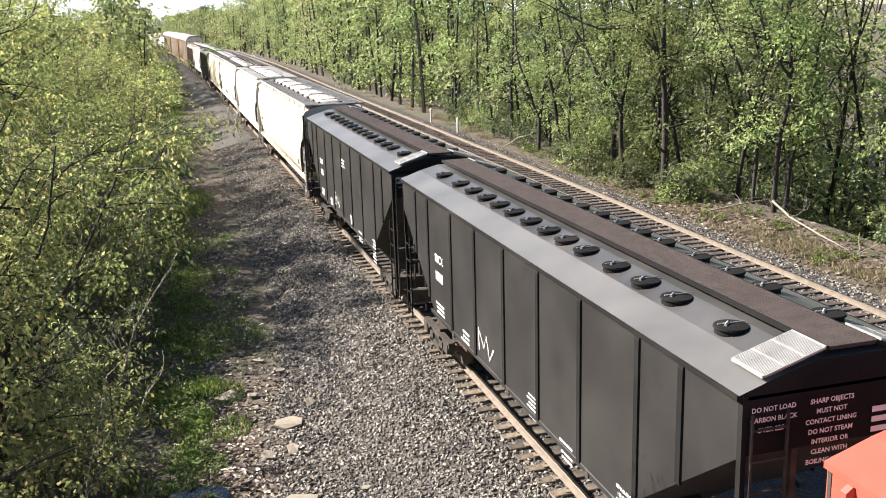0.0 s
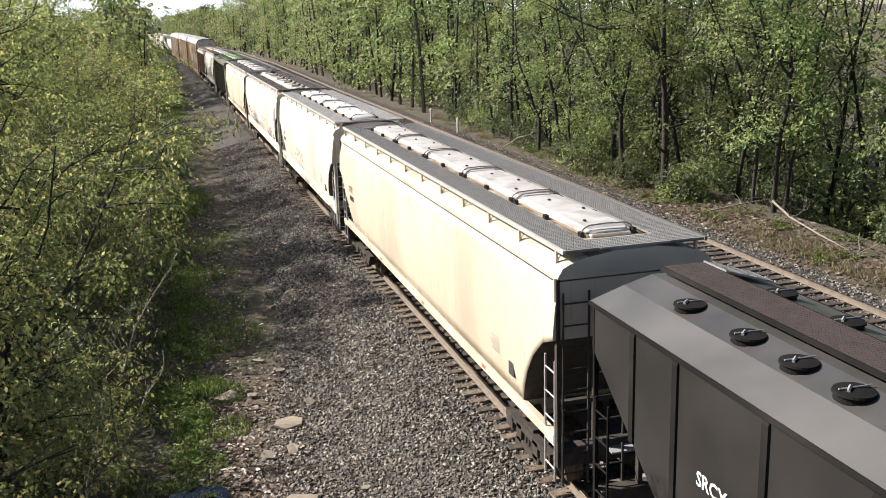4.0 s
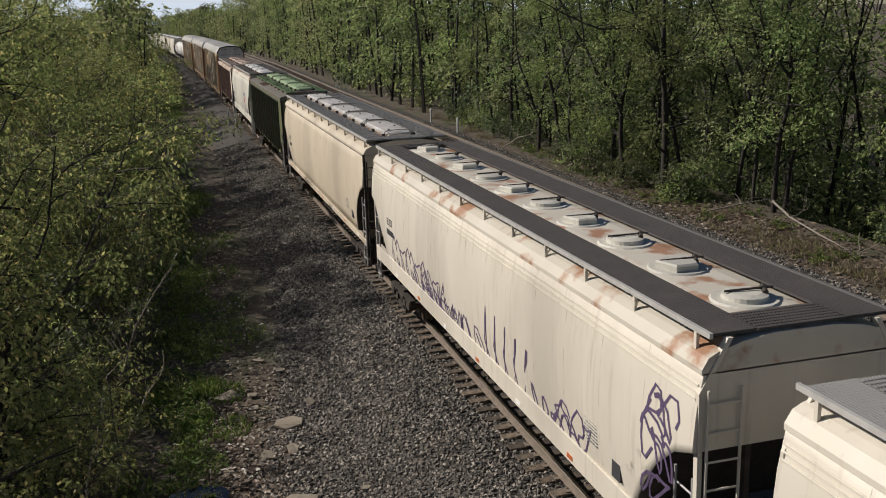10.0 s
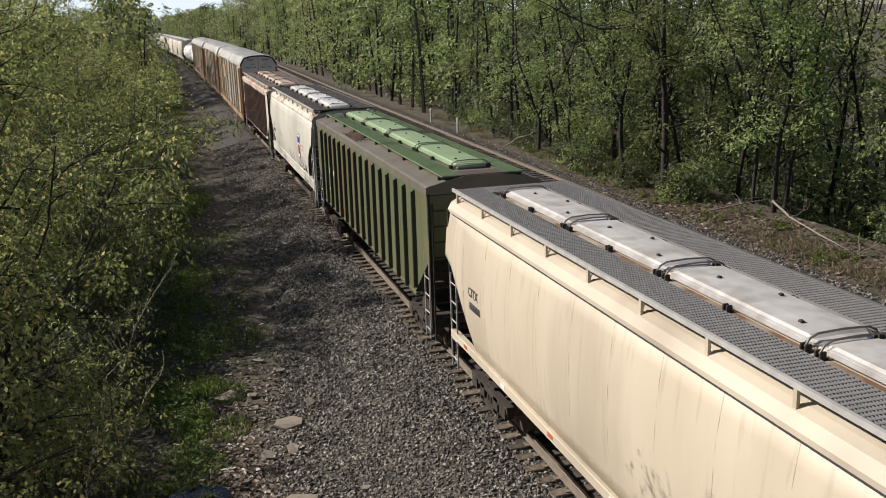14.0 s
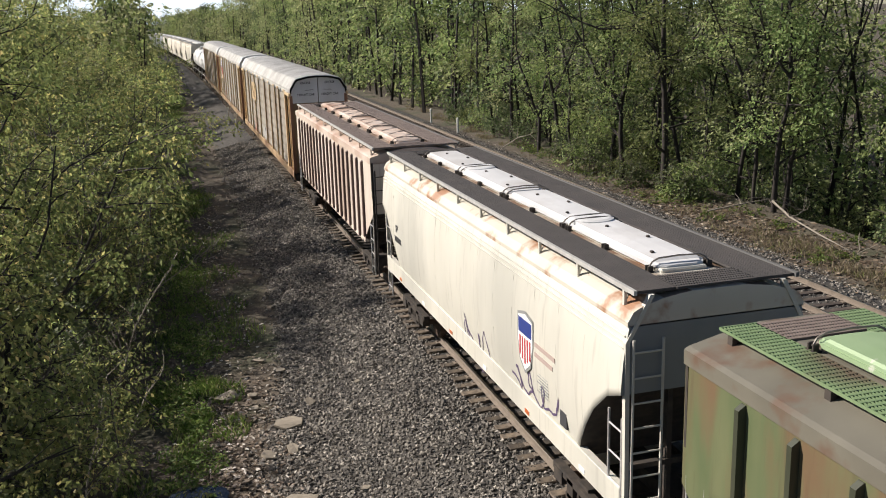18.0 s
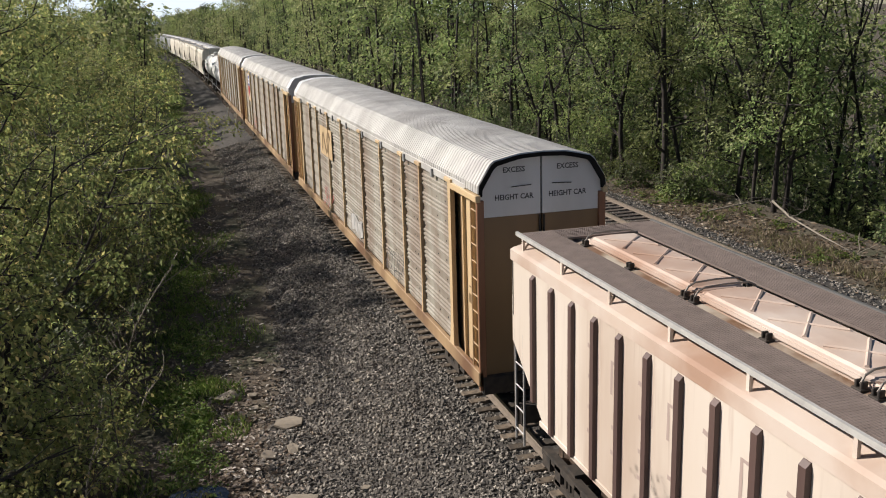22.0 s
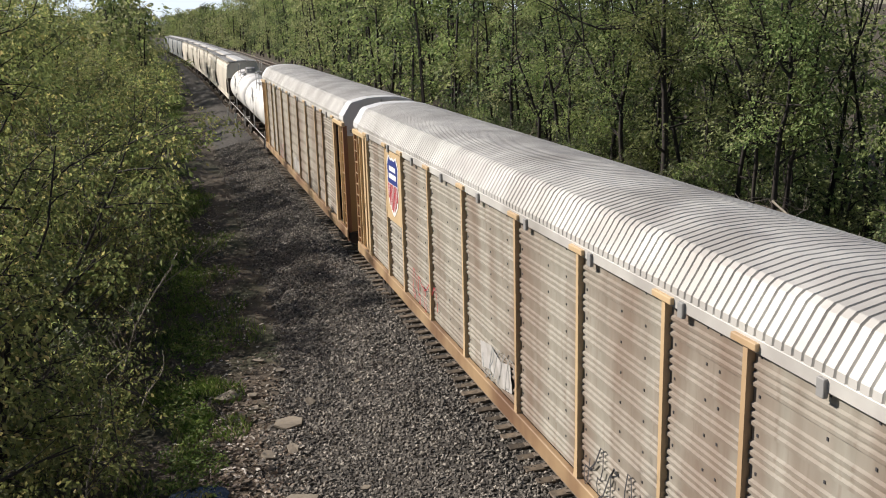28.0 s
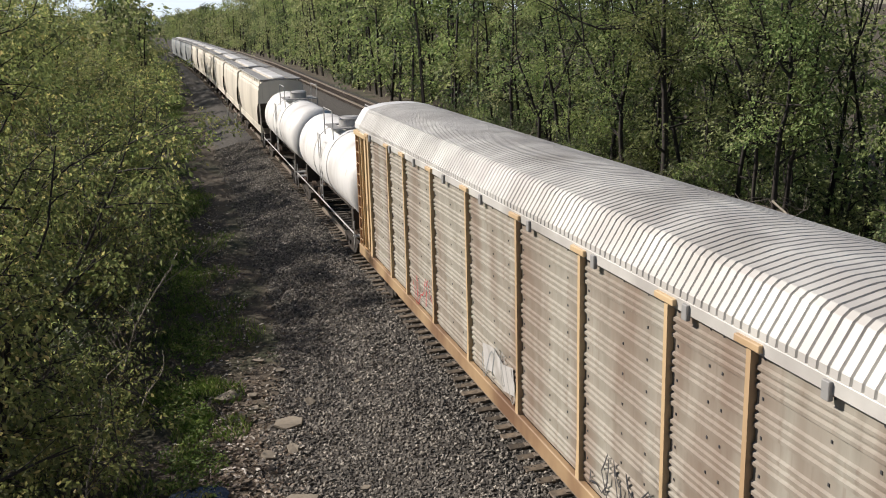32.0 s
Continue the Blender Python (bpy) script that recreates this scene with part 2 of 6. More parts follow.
M_RACKROOF = mat("galvanised_roof", (0.64, 0.63, 0.59), 0.5, 0.1, (0.45, 0.43, 0.41), 1.2, (0.37, 0.35, 0.325), 0.5, 0.6, 0.12)
M_YELLOW = paint("yellow_paint", (0.60, 0.45, 0.265), (0.55, 0.40, 0.23), (0.42, 0.29, 0.17), stain_at=0.60)
M_BROWN = paint("brown_door_paint", (0.215, 0.14, 0.07), (0.18, 0.115, 0.06), (0.13, 0.085, 0.05))
M_DEBRIS = mat("roof_debris", (0.085, 0.055, 0.042), 0.95, 0, (0.15, 0.095, 0.07), 30.0)
M_LADDER = paint("tan_ladder_paint", (0.42, 0.29, 0.16), (0.33, 0.22, 0.12), (0.2, 0.12, 0.07))
M_DOORTAN = paint("yellow_brown_door_paint", (0.40, 0.27, 0.13), (0.34, 0.22, 0.105), (0.24, 0.15, 0.08))
M_ROOFRUST = paint("rusty_roof_gutter", (0.42, 0.38, 0.32), (0.33, 0.28, 0.22), (0.15, 0.085, 0.05), streak=1.0, scale=2.5, stain_scale=1.4, stain_at=0.50, stain_soft=0.10)
M_REFLECT = mat("red_reflector", (0.5, 0.13, 0.04), 0.3)
M_DOORWHITE = paint("white_door_paint", (0.66, 0.67, 0.68), (0.6, 0.6, 0.6), (0.5, 0.49, 0.47))
M_RUSTPOST = paint("rusty_end_post", (0.22, 0.10, 0.055), (0.28, 0.14, 0.08), (0.13, 0.07, 0.05))
M_TANK = paint("white_tank_paint", (0.75, 0.75, 0.74), (0.68, 0.67, 0.65), (0.5, 0.48, 0.46), streak=2.0, stain_at=0.64, drip=(0.42, 0.38, 0.34))
M_BLUE = mat("shield_blue", (0.03, 0.05, 0.22), 0.5)
M_SIGNRED = mat("shield_red", (0.45, 0.04, 0.05), 0.5)
M_POST = mat("marker_white", (0.7, 0.7, 0.66), 0.7)
M_WATER = mat("ditch_water", (0.02, 0.022, 0.025), 0.06)
M_DEADLEAF = leaf_mat("dead_leaf", (0.06, 0.043, 0.028), (0.20, 0.15, 0.10), (0.34, 0.29, 0.22), 0.1)
M_LITTER = leaf_mat("litter", (0.12, 0.09, 0.06), (0.34, 0.28, 0.21), (0.62, 0.58, 0.52), 0.1)


# ---------------- mesh helpers ----------------
def mesh_of(name, verts, faces, material, smooth=False):
    me = bpy.data.meshes.new(name)
    me.from_pydata(verts, [], faces)
    me.materials.append(material)
    if smooth:
        me.polygons.foreach_set("use_smooth", [True] * len(me.polygons))
    me.update()
    return me


def part(name, bm, material, parent=None, label="", smooth=False):
    """Links a bmesh as one mesh object under a thing or part."""
    me = bpy.data.meshes.new(name)
    bmesh.ops.recalc_face_normals(bm, faces=bm.faces)
    bm.to_mesh(me)
    bm.free()
    me.materials.append(material)
    if smooth:
        me.polygons.foreach_set("use_smooth", [True] * len(me.polygons))
    ob = new(name, me)
    ob.parent = parent
    if label:
        tagged(ob, label)
    return ob


def share(name, me, parent, m=None, label=""):
    ob = new(name, me)
    ob.parent = parent
    if m is not None:
        ob.matrix_basis = m
    if label:
        tagged(ob, label)
    return ob


def box(bm, x0, x1, y0, y1, z0, z1, bevel=0.0):
    v = [bm.verts.new((x, y, z)) for x in (x0, x1) for y in (y0, y1) for z in (z0, z1)]
    fs = [bm.faces.new([v[i] for i in f]) for f in ((0, 1, 3, 2), (4, 6, 7, 5), (0, 4, 5, 1), (2, 3, 7, 6), (0, 2, 6, 4), (1, 5, 7, 3))]
    if bevel:
        es = {e for f in fs for e in f.edges}
        bmesh.ops.bevel(bm, geom=list(es), offset=bevel, segments=1, affect="EDGES")
    return v


def boxes(*rows, bevel=0.0):
    bm = bmesh.new()
    for r in rows:
        box(bm, *r, bevel=bevel)
    return bm


def tube(bm, a, b, r0, r1=None, n=8, caps=True):
    """A round bar from a to b."""
    r1 = r0 if r1 is None else r1
    a, b = Vector(a), Vector(b)
    d = (b - a).normalized()
    u = d.orthogonal().normalized()
    w = d.cross(u)
    ra, rb = [], []
    for i in range(n):
        t = 2 * math.pi * i / n
        o = u * math.cos(t) + w * math.sin(t)
        ra.append(bm.verts.new(a + o * r0))
        rb.append(bm.verts.new(b + o * r1))
    for i in range(n):
        bm.faces.new((ra[i], ra[(i + 1) % n], rb[(i + 1) % n], rb[i]))
    if caps:
        bm.faces.new(ra[::-1])
        bm.faces.new(rb)


def tubes(*rows, n=6):
    bm = bmesh.new()
    for a, b, r in rows:
        tube(bm, a, b, r, n=n)
    return bm


def loft(bm, sections, caps=True):
    """Joins closed rings of equal length."""
    rings = [[bm.verts.new(p) for p in s] for s in sections]
    k = len(rings[0])
    for a, b in zip(rings, rings[1:]):
        for i in range(k):
            bm.faces.new((a[i], a[(i + 1) % k], b[(i + 1) % k], b[i]))
    if caps:
        bm.faces.new(rings[0][::-1])
        bm.faces.new(rings[-1])


def text_on(parent, words, m, size, material, name="lettering"):
    """Lettering turned into a flat mesh, placed by m."""
    cu = bpy.data.curves.new(name, "FONT")
    cu.body, cu.size, cu.align_x, cu.resolution_u = words, size, "CENTER", 2
    cu.offset = size * 0.022
    tmp = bpy.data.objects.new(name, cu)
    scene.collection.objects.link(tmp)
    dg = bpy.context.evaluated_depsgraph_get()
    me = bpy.data.meshes.new_from_object(tmp.evaluated_get(dg))
    bpy.data.objects.remove(tmp)
    me.materials.clear()
    me.materials.append(material)
    return share(name, me, parent, m)


SIDE = Matrix(((0, 0, -1, 0), (-1, 0, 0, 0), (0, 1, 0, 0), (0, 0, 0, 1)))     # reads from -x


def on_side(y, z, x):
    return Matrix.Translation((x, y, z)) @ SIDE


def on_end(x, z, y):
    return Matrix.Translation((x, y, z)) @ pose(0, 0, 0, 90)


# ---------------- the lines of the two tracks ----------------
def near_x(y):
    return 0.0 if y < 95 else -((y - 95) ** 2) / 6500.0


def far_x(y):
    return float(np.interp(y, (-400, -20, 20, 40, 70, 115, 185, 260, 600), (6.0, 9.9, 10.65, 11.2, 11.5, 11.9, 13.0, 12.5, -14)))


def smooth(t):
    t = min(max(t, 0.0), 1.0)
    return t * t * (3 - 2 * t)


def ground_z(x, y):
    a, b = x - near_x(y), x - far_x(y)
    left = -0.24 - 0.62 * smooth((-a - 1.45) / 3.2) - 0.35 * smooth((-a - 5.2) / 4.0)
    mid = -0.24 - 0.30 * smooth((a - 1.45) / 1.5)
    rgt = -0.24 - 0.55 * smooth((b - 1.45) / 2.0) - 6.5 * smooth((b - 7.0) / 15.0) * (1 - smooth((y - 60) / 90))
    if a < 0:
        z = left
    elif b < 0:
        z = max(mid, -0.24 - 0.30 * smooth((-b - 1.45) / 1.5))
    else:
        z = rgt
    r = min(abs(a), abs(b))
    if r > 1.4:
        k = min((r - 1.4) * 0.35, 1.0)
        z += k * (0.10 * noise.noise((x * 0.35, y * 0.35, 3.1)) + 0.05 * noise.noise((x * 1.3, y * 1.3, 7.7)))
    return z


# ---------------- ground: one sheet to the horizon ----------------
def axis(*spans):
    out = []
    for a, b, s in spans:
        out += list(np.arange(a, b, s))
    return out + [spans[-1][1]]


def bed_edge(y):
    """How far from the near track's middle the ballast reaches on the shrubs' side."""
    return float(np.interp(y, (10, 20, 24, 30, 45, 62), (-6.0, -5.9, -5.0, -4.4, -4.2, -4.0)))


def build_ground():
    xs = axis((-1500, -200, 130), (-200, -40, 20), (-40, -12, 2.0), (-12, 20, 0.4), (20, 60, 2.0), (60, 200, 20), (200, 1500, 130))
    ys = axis((-600, -40, 70), (-40, 8, 4), (8, 60, 0.45), (60, 130, 1.2), (130, 300, 8), (300, 2600, 150))
    verts = [(x, y, ground_z(x, y)) for y in ys for x in xs]
    w = len(xs)
    faces = [(j * w + i, j * w + i + 1, (j + 1) * w + i + 1, (j + 1) * w + i) for j in range(len(ys) - 1) for i in range(w - 1)]
    me = mesh_of("ground", verts, faces, M_EARTH, True)
    bed = me.attributes.new("bed", "FLOAT", "POINT")
    bed.data.foreach_set("value", [max(0.0, min(1.0, 0.5 + 0.8 * min(x - near_x(y) - bed_edge(y), far_x(y) + 3.0 - x))) for x, y, _ in verts])
    tagged(new("ground", me), "earth ground with a grey ballast bed under two tracks", "ground", kind="structure")


def scatter_stones(name, label, n, spot, size, material, seed):
    """Many small faceted stones in one mesh."""
    rng = np.random.default_rng(seed)
    base = np.array([(1, 0, 0), (-0.9, 0.15, 0), (0.1, 1, 0), (-0.1, -1, 0.1), (0, 0.1, 0.8), (0.1, 0, -0.8)])
    tri = np.array([(0, 2, 4), (2, 1, 4), (1, 3, 4), (3, 0, 4), (2, 0, 5), (1, 2, 5), (3, 1, 5), (0, 3, 5)])
    pts = [spot(rng) for _ in range(n)]
    V = np.zeros((n, 6, 3))
    for i, (x, y) in enumerate(pts):
        s = size * rng.uniform(0.6, 1.5)
        q = rng.normal(size=4)
        q /= np.linalg.norm(q)
        a, b, c, d = q
        R = np.array(((1 - 2 * (c * c + d * d), 2 * (b * c - a * d), 2 * (b * d + a * c)),
                      (2 * (b * c + a * d), 1 - 2 * (b * b + d * d), 2 * (c * d - a * b)),
                      (2 * (b * d - a * c), 2 * (c * d + a * b), 1 - 2 * (b * b + c * c))))
        V[i] = (base * s * rng.uniform(0.6, 1.0, 3)) @ R.T + (x, y, ground_z(x, y) + s * 0.15)
    F = (np.arange(n)[:, None, None] * 6 + tri).reshape(-1, 3)
    me = mesh_of(name, V.reshape(-1, 3).tolist(), F.tolist(), material)
    return tagged(new(name, me), label, "stones", kind="stuff")


# ---------------- tracks ----------------
def build_track(name, label, line, y0, y1, near0, near1, pitch, tie_mat, seed):
    rng = random.Random(seed)
    root = tagged(new(name), label, "track", kind="structure")
    prof = ((-0.07, -0.172), (0.07, -0.172), (0.07, -0.16), (0.012, -0.14), (0.012, -0.045), (0.036, -0.03), (0.036, -0.006), (0.028, 0.0),
            (-0.028, 0.0), (-0.036, -0.006), (-0.036, -0.03), (-0.012, -0.045), (-0.012, -0.14), (-0.07, -0.16))
    stations = [y0] + list(np.arange(y0 + 20, 80, 20)) + list(np.arange(80, y1, 6)) + [y1]
    for side in (-1, 1):
        bm = bmesh.new()
        loft(bm, [[(line(y) + side * 0.7535 + px, y, pz) for px, pz in prof] for y in stations])
        rail = part("rail", bm, M_RAIL, root, "rusty steel rail with a worn bright head")
        rail.data.materials.append(M_RAILTOP)
        for p in rail.data.polygons:
            if p.center.z > -0.004:
                p.material_index = 1
    bm = boxes((-1.25, 1.25, -0.115, 0.115, -0.40, -0.178), bevel=0.012)
    me = bpy.data.meshes.new("tie")
    bm.to_mesh(me)
    bm.free()
    me.materials.append(tie_mat)
    plate = bmesh.new()
    for side in (-1, 1):
        box(plate, side * 0.7535 - 0.17, side * 0.7535 + 0.17, -0.09, 0.09, -0.18, -0.168)
        for dx in (-0.1, 0.1):
            box(plate, side * 0.7535 + dx - 0.012, side * 0.7535 + dx + 0.012, 0.03, 0.055, -0.17, -0.145)
    rest = bmesh.new()
    k = 0
    y = y0 + 1
    pm = bpy.data.meshes.new("tie_plate")
    plate.to_mesh(pm)
    plate.free()
    pm.materials.append(M_RAIL)
    while y < y1:
        x = line(y) + rng.uniform(-0.06, 0.06)
        a = rng.uniform(-1.6, 1.6)
        dz = rng.uniform(-0.012, 0.0)
        if near0 < y < near1:
            t = share("tie", me, root, pose(x, y, dz, 0, rng.uniform(-0.4, 0.4), a))
            share("tie_plate", pm, root, pose(line(y), y, 0))
        elif y < 200:
            box(rest, x - 1.25, x + 1.25, y - 0.115, y + 0.115, -0.40, -0.18)
        y += pitch * rng.uniform(0.92, 1.08)
    r = part("distant_ties", rest, tie_mat, root)
    tagged(r, kind="stuff")


build_ground()
build_track("near_track", "railway track with weathered wooden ties in grey ballast", near_x, -60, 330, 6, 75, 0.52, M_TIE, 3)
build_track("far_track", "second railway track with dark wooden ties and rusty rails", far_x, -60, 330, 14, 90, 0.60, M_TIE2, 5)


def spot_left(rng):
    y = 9 + 62 * rng.random() ** 1.9
    e = bed_edge(y) - 0.5 * rng.random() ** 3
    return -1.02 + rng.random() ** 0.95 * (e + 1.02), y


def spot_crib(rng):
    y = 9 + 50 * rng.random() ** 1.5
    return rng.uniform(-1.3, 1.2), y


def spot_far(rng):
    y = 17 + 60 * rng.random() ** 1.4
    return far_x(y) + rng.uniform(-2.2, 3.6), y


scatter_stones("ballast_stones", "loose grey crushed ballast stones beside the near track", 68000, spot_left, 0.053, M_STONE, 11)
scatter_stones("crib_stones", "grey ballast stones between the near ties", 6500, spot_crib, 0.045, M_STONE, 12)
scatter_stones("far_ballast_stones", "grey ballast stones along the second track", 13000, spot_far, 0.055, M_STONE, 13)


def build_slab(x, y, sx, sy, h, rz, tilt, seed, label="flat broken tan stone slab lying on the ballast"):
    rng = random.Random(seed)
    bm = bmesh.new()
    n = rng.choice((4, 5, 5, 6))
    ring = []
    for i in range(n):
        t = 2 * math.pi * (i + rng.uniform(-0.3, 0.3)) / n
        r = rng.uniform(0.7, 1.2)
        ring.append((1.3 * sx * r * math.cos(t), 1.3 * sy * r * math.sin(t)))
    tops = [h * 0.5 + rng.uniform(-0.25, 0.25) * h for _ in ring]
    loft(bm, [[(px * 0.97, py * 0.97, -h * 0.5) for px, py in ring], [(px, py, -h * 0.1) for px, py in ring], [(px * 0.985 + rng.uniform(-0.012, 0.012), py * 0.985, t) for (px, py), t in zip(ring, tops)]])
    ob = part("stone_slab", bm, M_SLAB)
    ob.matrix_basis = pose(x, y, ground_z(x, y) + h * 0.6 + 0.045, tilt, rng.uniform(-4, 4), rz)
    tagged(ob, label, "stone", "slabs beside the track")


for i, row in enumerate(((-5.28, 21.1, 0.34, 0.22, 0.06, 20, 6), (-5.62, 17.2, 0.36, 0.24, 0.07, 30, 7), (-6.44, 23.4, 0.30, 0.2, 0.07, 10, 9), (-5.9, 23.2, 0.12, 0.10, 0.04, 40, 12),
                         (-5.9, 19.6, 0.17, 0.14, 0.05, 70, 14), (-5.35, 19.7, 0.12, 0.16, 0.04, 10, 20), (-5.5, 25.6, 0.16, 0.12, 0.04, 0, 6), (-4.55, 22.3, 0.10, 0.14, 0.05, 15, 25),
                         (-5.0, 24.6, 0.10, 0.08, 0.03, 15, 10), (-4.2, 17.3, 0.09, 0.07, 0.03, 15, 10), (-5.9, 22.3, 0.14, 0.07, 0.03, 60, 10), (-3.3, 22.6, 0.06, 0.05, 0.04, 15, 10))):
    build_slab(*row, seed=40 + i)


# ---------------- plants ----------------
def leaf_sprays(centers, ways, radii, counts, size, rng, droop=0.5, loose=0.42):
    """Bent leaves held in flat, drooping sprays: each spray lies round its centre and faces up and outwards."""
    n = int(sum(counts))
    k = len(centers)
    up = np.zeros((k, 3))
    up[:, 2] = 1.0
    way = np.array(ways, dtype=float)
    way[:, 2] = 0.0
    way /= np.linalg.norm(way, axis=1)[:, None] + 1e-6
    face = up + way * 0.45 + rng.normal(0, 0.22, (k, 3))
    face /= np.linalg.norm(face, axis=1)[:, None]
    e1 = np.cross(face, rng.normal(size=(k, 3)))
    e1 /= np.linalg.norm(e1, axis=1)[:, None]
    e2 = np.cross(face, e1)
    i = np.repeat(np.arange(k), counts)
    r = np.array(radii)[i]
    f = np.sqrt(rng.random(n))
    t = rng.uniform(0, 6.283, n)
    rad = e1[i] * np.cos(t)[:, None] + e2[i] * np.sin(t)[:, None]
    p = np.array(centers)[i] + rad * (r * f)[:, None] + face[i] * (r * rng.normal(0, 0.16, n))[:, None]
    p[:, 2] -= droop * r * f * f
    u = rad + rng.normal(0, 0.5, (n, 3))
    u[:, 2] -= droop * 0.9
    u /= np.linalg.norm(u, axis=1)[:, None]
    nr = face[i] + rng.normal(0, loose, (n, 3))
    w = np.cross(nr, u)
    w /= np.linalg.norm(w, axis=1)[:, None] + 1e-9
    nr = np.cross(u, w)
    s = (size * rng.uniform(0.55, 1.35, n))[:, None]
    V = np.stack([p, p + u * s * 0.45 + w * s * 0.30 + nr * s * 0.07, p + u * s - nr * s * 0.05, p + u * s * 0.45 - w * s * 0.30 + nr * s * 0.07], 1)
    q = np.arange(n)[:, None] * 4
    F = np.concatenate([q + np.array((0, 1, 2)), q + np.array((0, 2, 3))])
    return V.reshape(-1, 3), F


def limb(bm, path, r0, r1, n=6):
    rings = []
    for i, p in enumerate(path):
        q = path[min(i + 1, len(path) - 1)] - path[max(i - 1, 0)]
        d = q.normalized()
        u = d.cross(Vector((0.3, 1, 0.2))).normalized()
        w = d.cross(u)
        r = r0 + (r1 - r0) * i / (len(path) - 1)
        rings.append([bm.verts.new(p + (u * math.cos(2 * math.pi * k / n) + w * math.sin(2 * math.pi * k / n)) * r) for k in range(n)])
    for a, b in zip(rings, rings[1:]):
        for k in range(n):
            bm.faces.new((a[k], a[(k + 1) % n], b[(k + 1) % n], b[k]))
    bm.faces.new(rings[-1])


def wander(rng, start, way, length, steps, bend, rise=0.0):
    p, d, out = Vector(start), Vector(way).normalized(), [Vector(start)]
    for _ in range(steps):
        d = (d + Vector((rng.gauss(0, bend), rng.gauss(0, bend), rng.gauss(0, bend) + rise))).normalized()
        p = p + d * (length / steps)
        out.append(p.copy())
    return out


def along(path, f):
    k = min(max(f, 0.0), 0.999) * (len(path) - 1)
    return path[int(k)].lerp(path[int(k) + 1], k % 1)


def branches(bm, rng, stem, r, count, base, spread, spots, rise=(0.1, 0.8), sides=4, twigs=2):
    """Side branches with twigs on a stem; the places that carry leaves are added to spots."""
    for i in range(count):
        f = min(base + (1 - base) * (i + rng.random()) / count, 0.98)
        p, t = along(stem, f), rng.uniform(0, 6.283)
        ln = spread * (1.0 - 0.45 * f) * rng.uniform(0.55, 1.25)
        out = Vector((math.cos(t), math.sin(t), rng.uniform(*rise)))
        br = wander(rng, p, out, ln, 3, 0.20, 0.02)
        limb(bm, br, r * (1 - f) * 0.4 + 0.014, 0.008, sides)
        spots += [(br[-1], out), (br[2], out)]
        for j in range(twigs):
            way = Vector((out.x + rng.gauss(0, 0.8), out.y + rng.gauss(0, 0.8), rng.uniform(-0.2, 0.6)))
            tw = wander(rng, br[1 + j % 3], way, ln * 0.5, 2, 0.25)
            limb(bm, tw, 0.011, 0.005, 3)
            spots.append((tw[2], way))


def crown_of(spots, leaves, per, spray, size, rng, nr, droop, dense=1.4):
    """Leaf sprays at some of the spots, some spots fuller than others."""
    n = max(int(leaves / per), 1)
    w = nr.random(len(spots)) ** dense + 0.05
    pick = nr.choice(len(spots), n, p=w / w.sum())
    c = [tuple(spots[i][0] + Vector((rng.gauss(0, 0.35), rng.gauss(0, 0.35), rng.gauss(0, 0.22))) * spray) for i in pick]
    ways = [tuple(spots[i][1]) for i in pick]
    rad = [spray * rng.uniform(0.55, 1.25) for _ in pick]
    cnt = [max(int(per * (q / spray) ** 1.5), 4) for q in rad]
    return leaf_sprays(c, ways, rad, cnt, size, nr, droop)


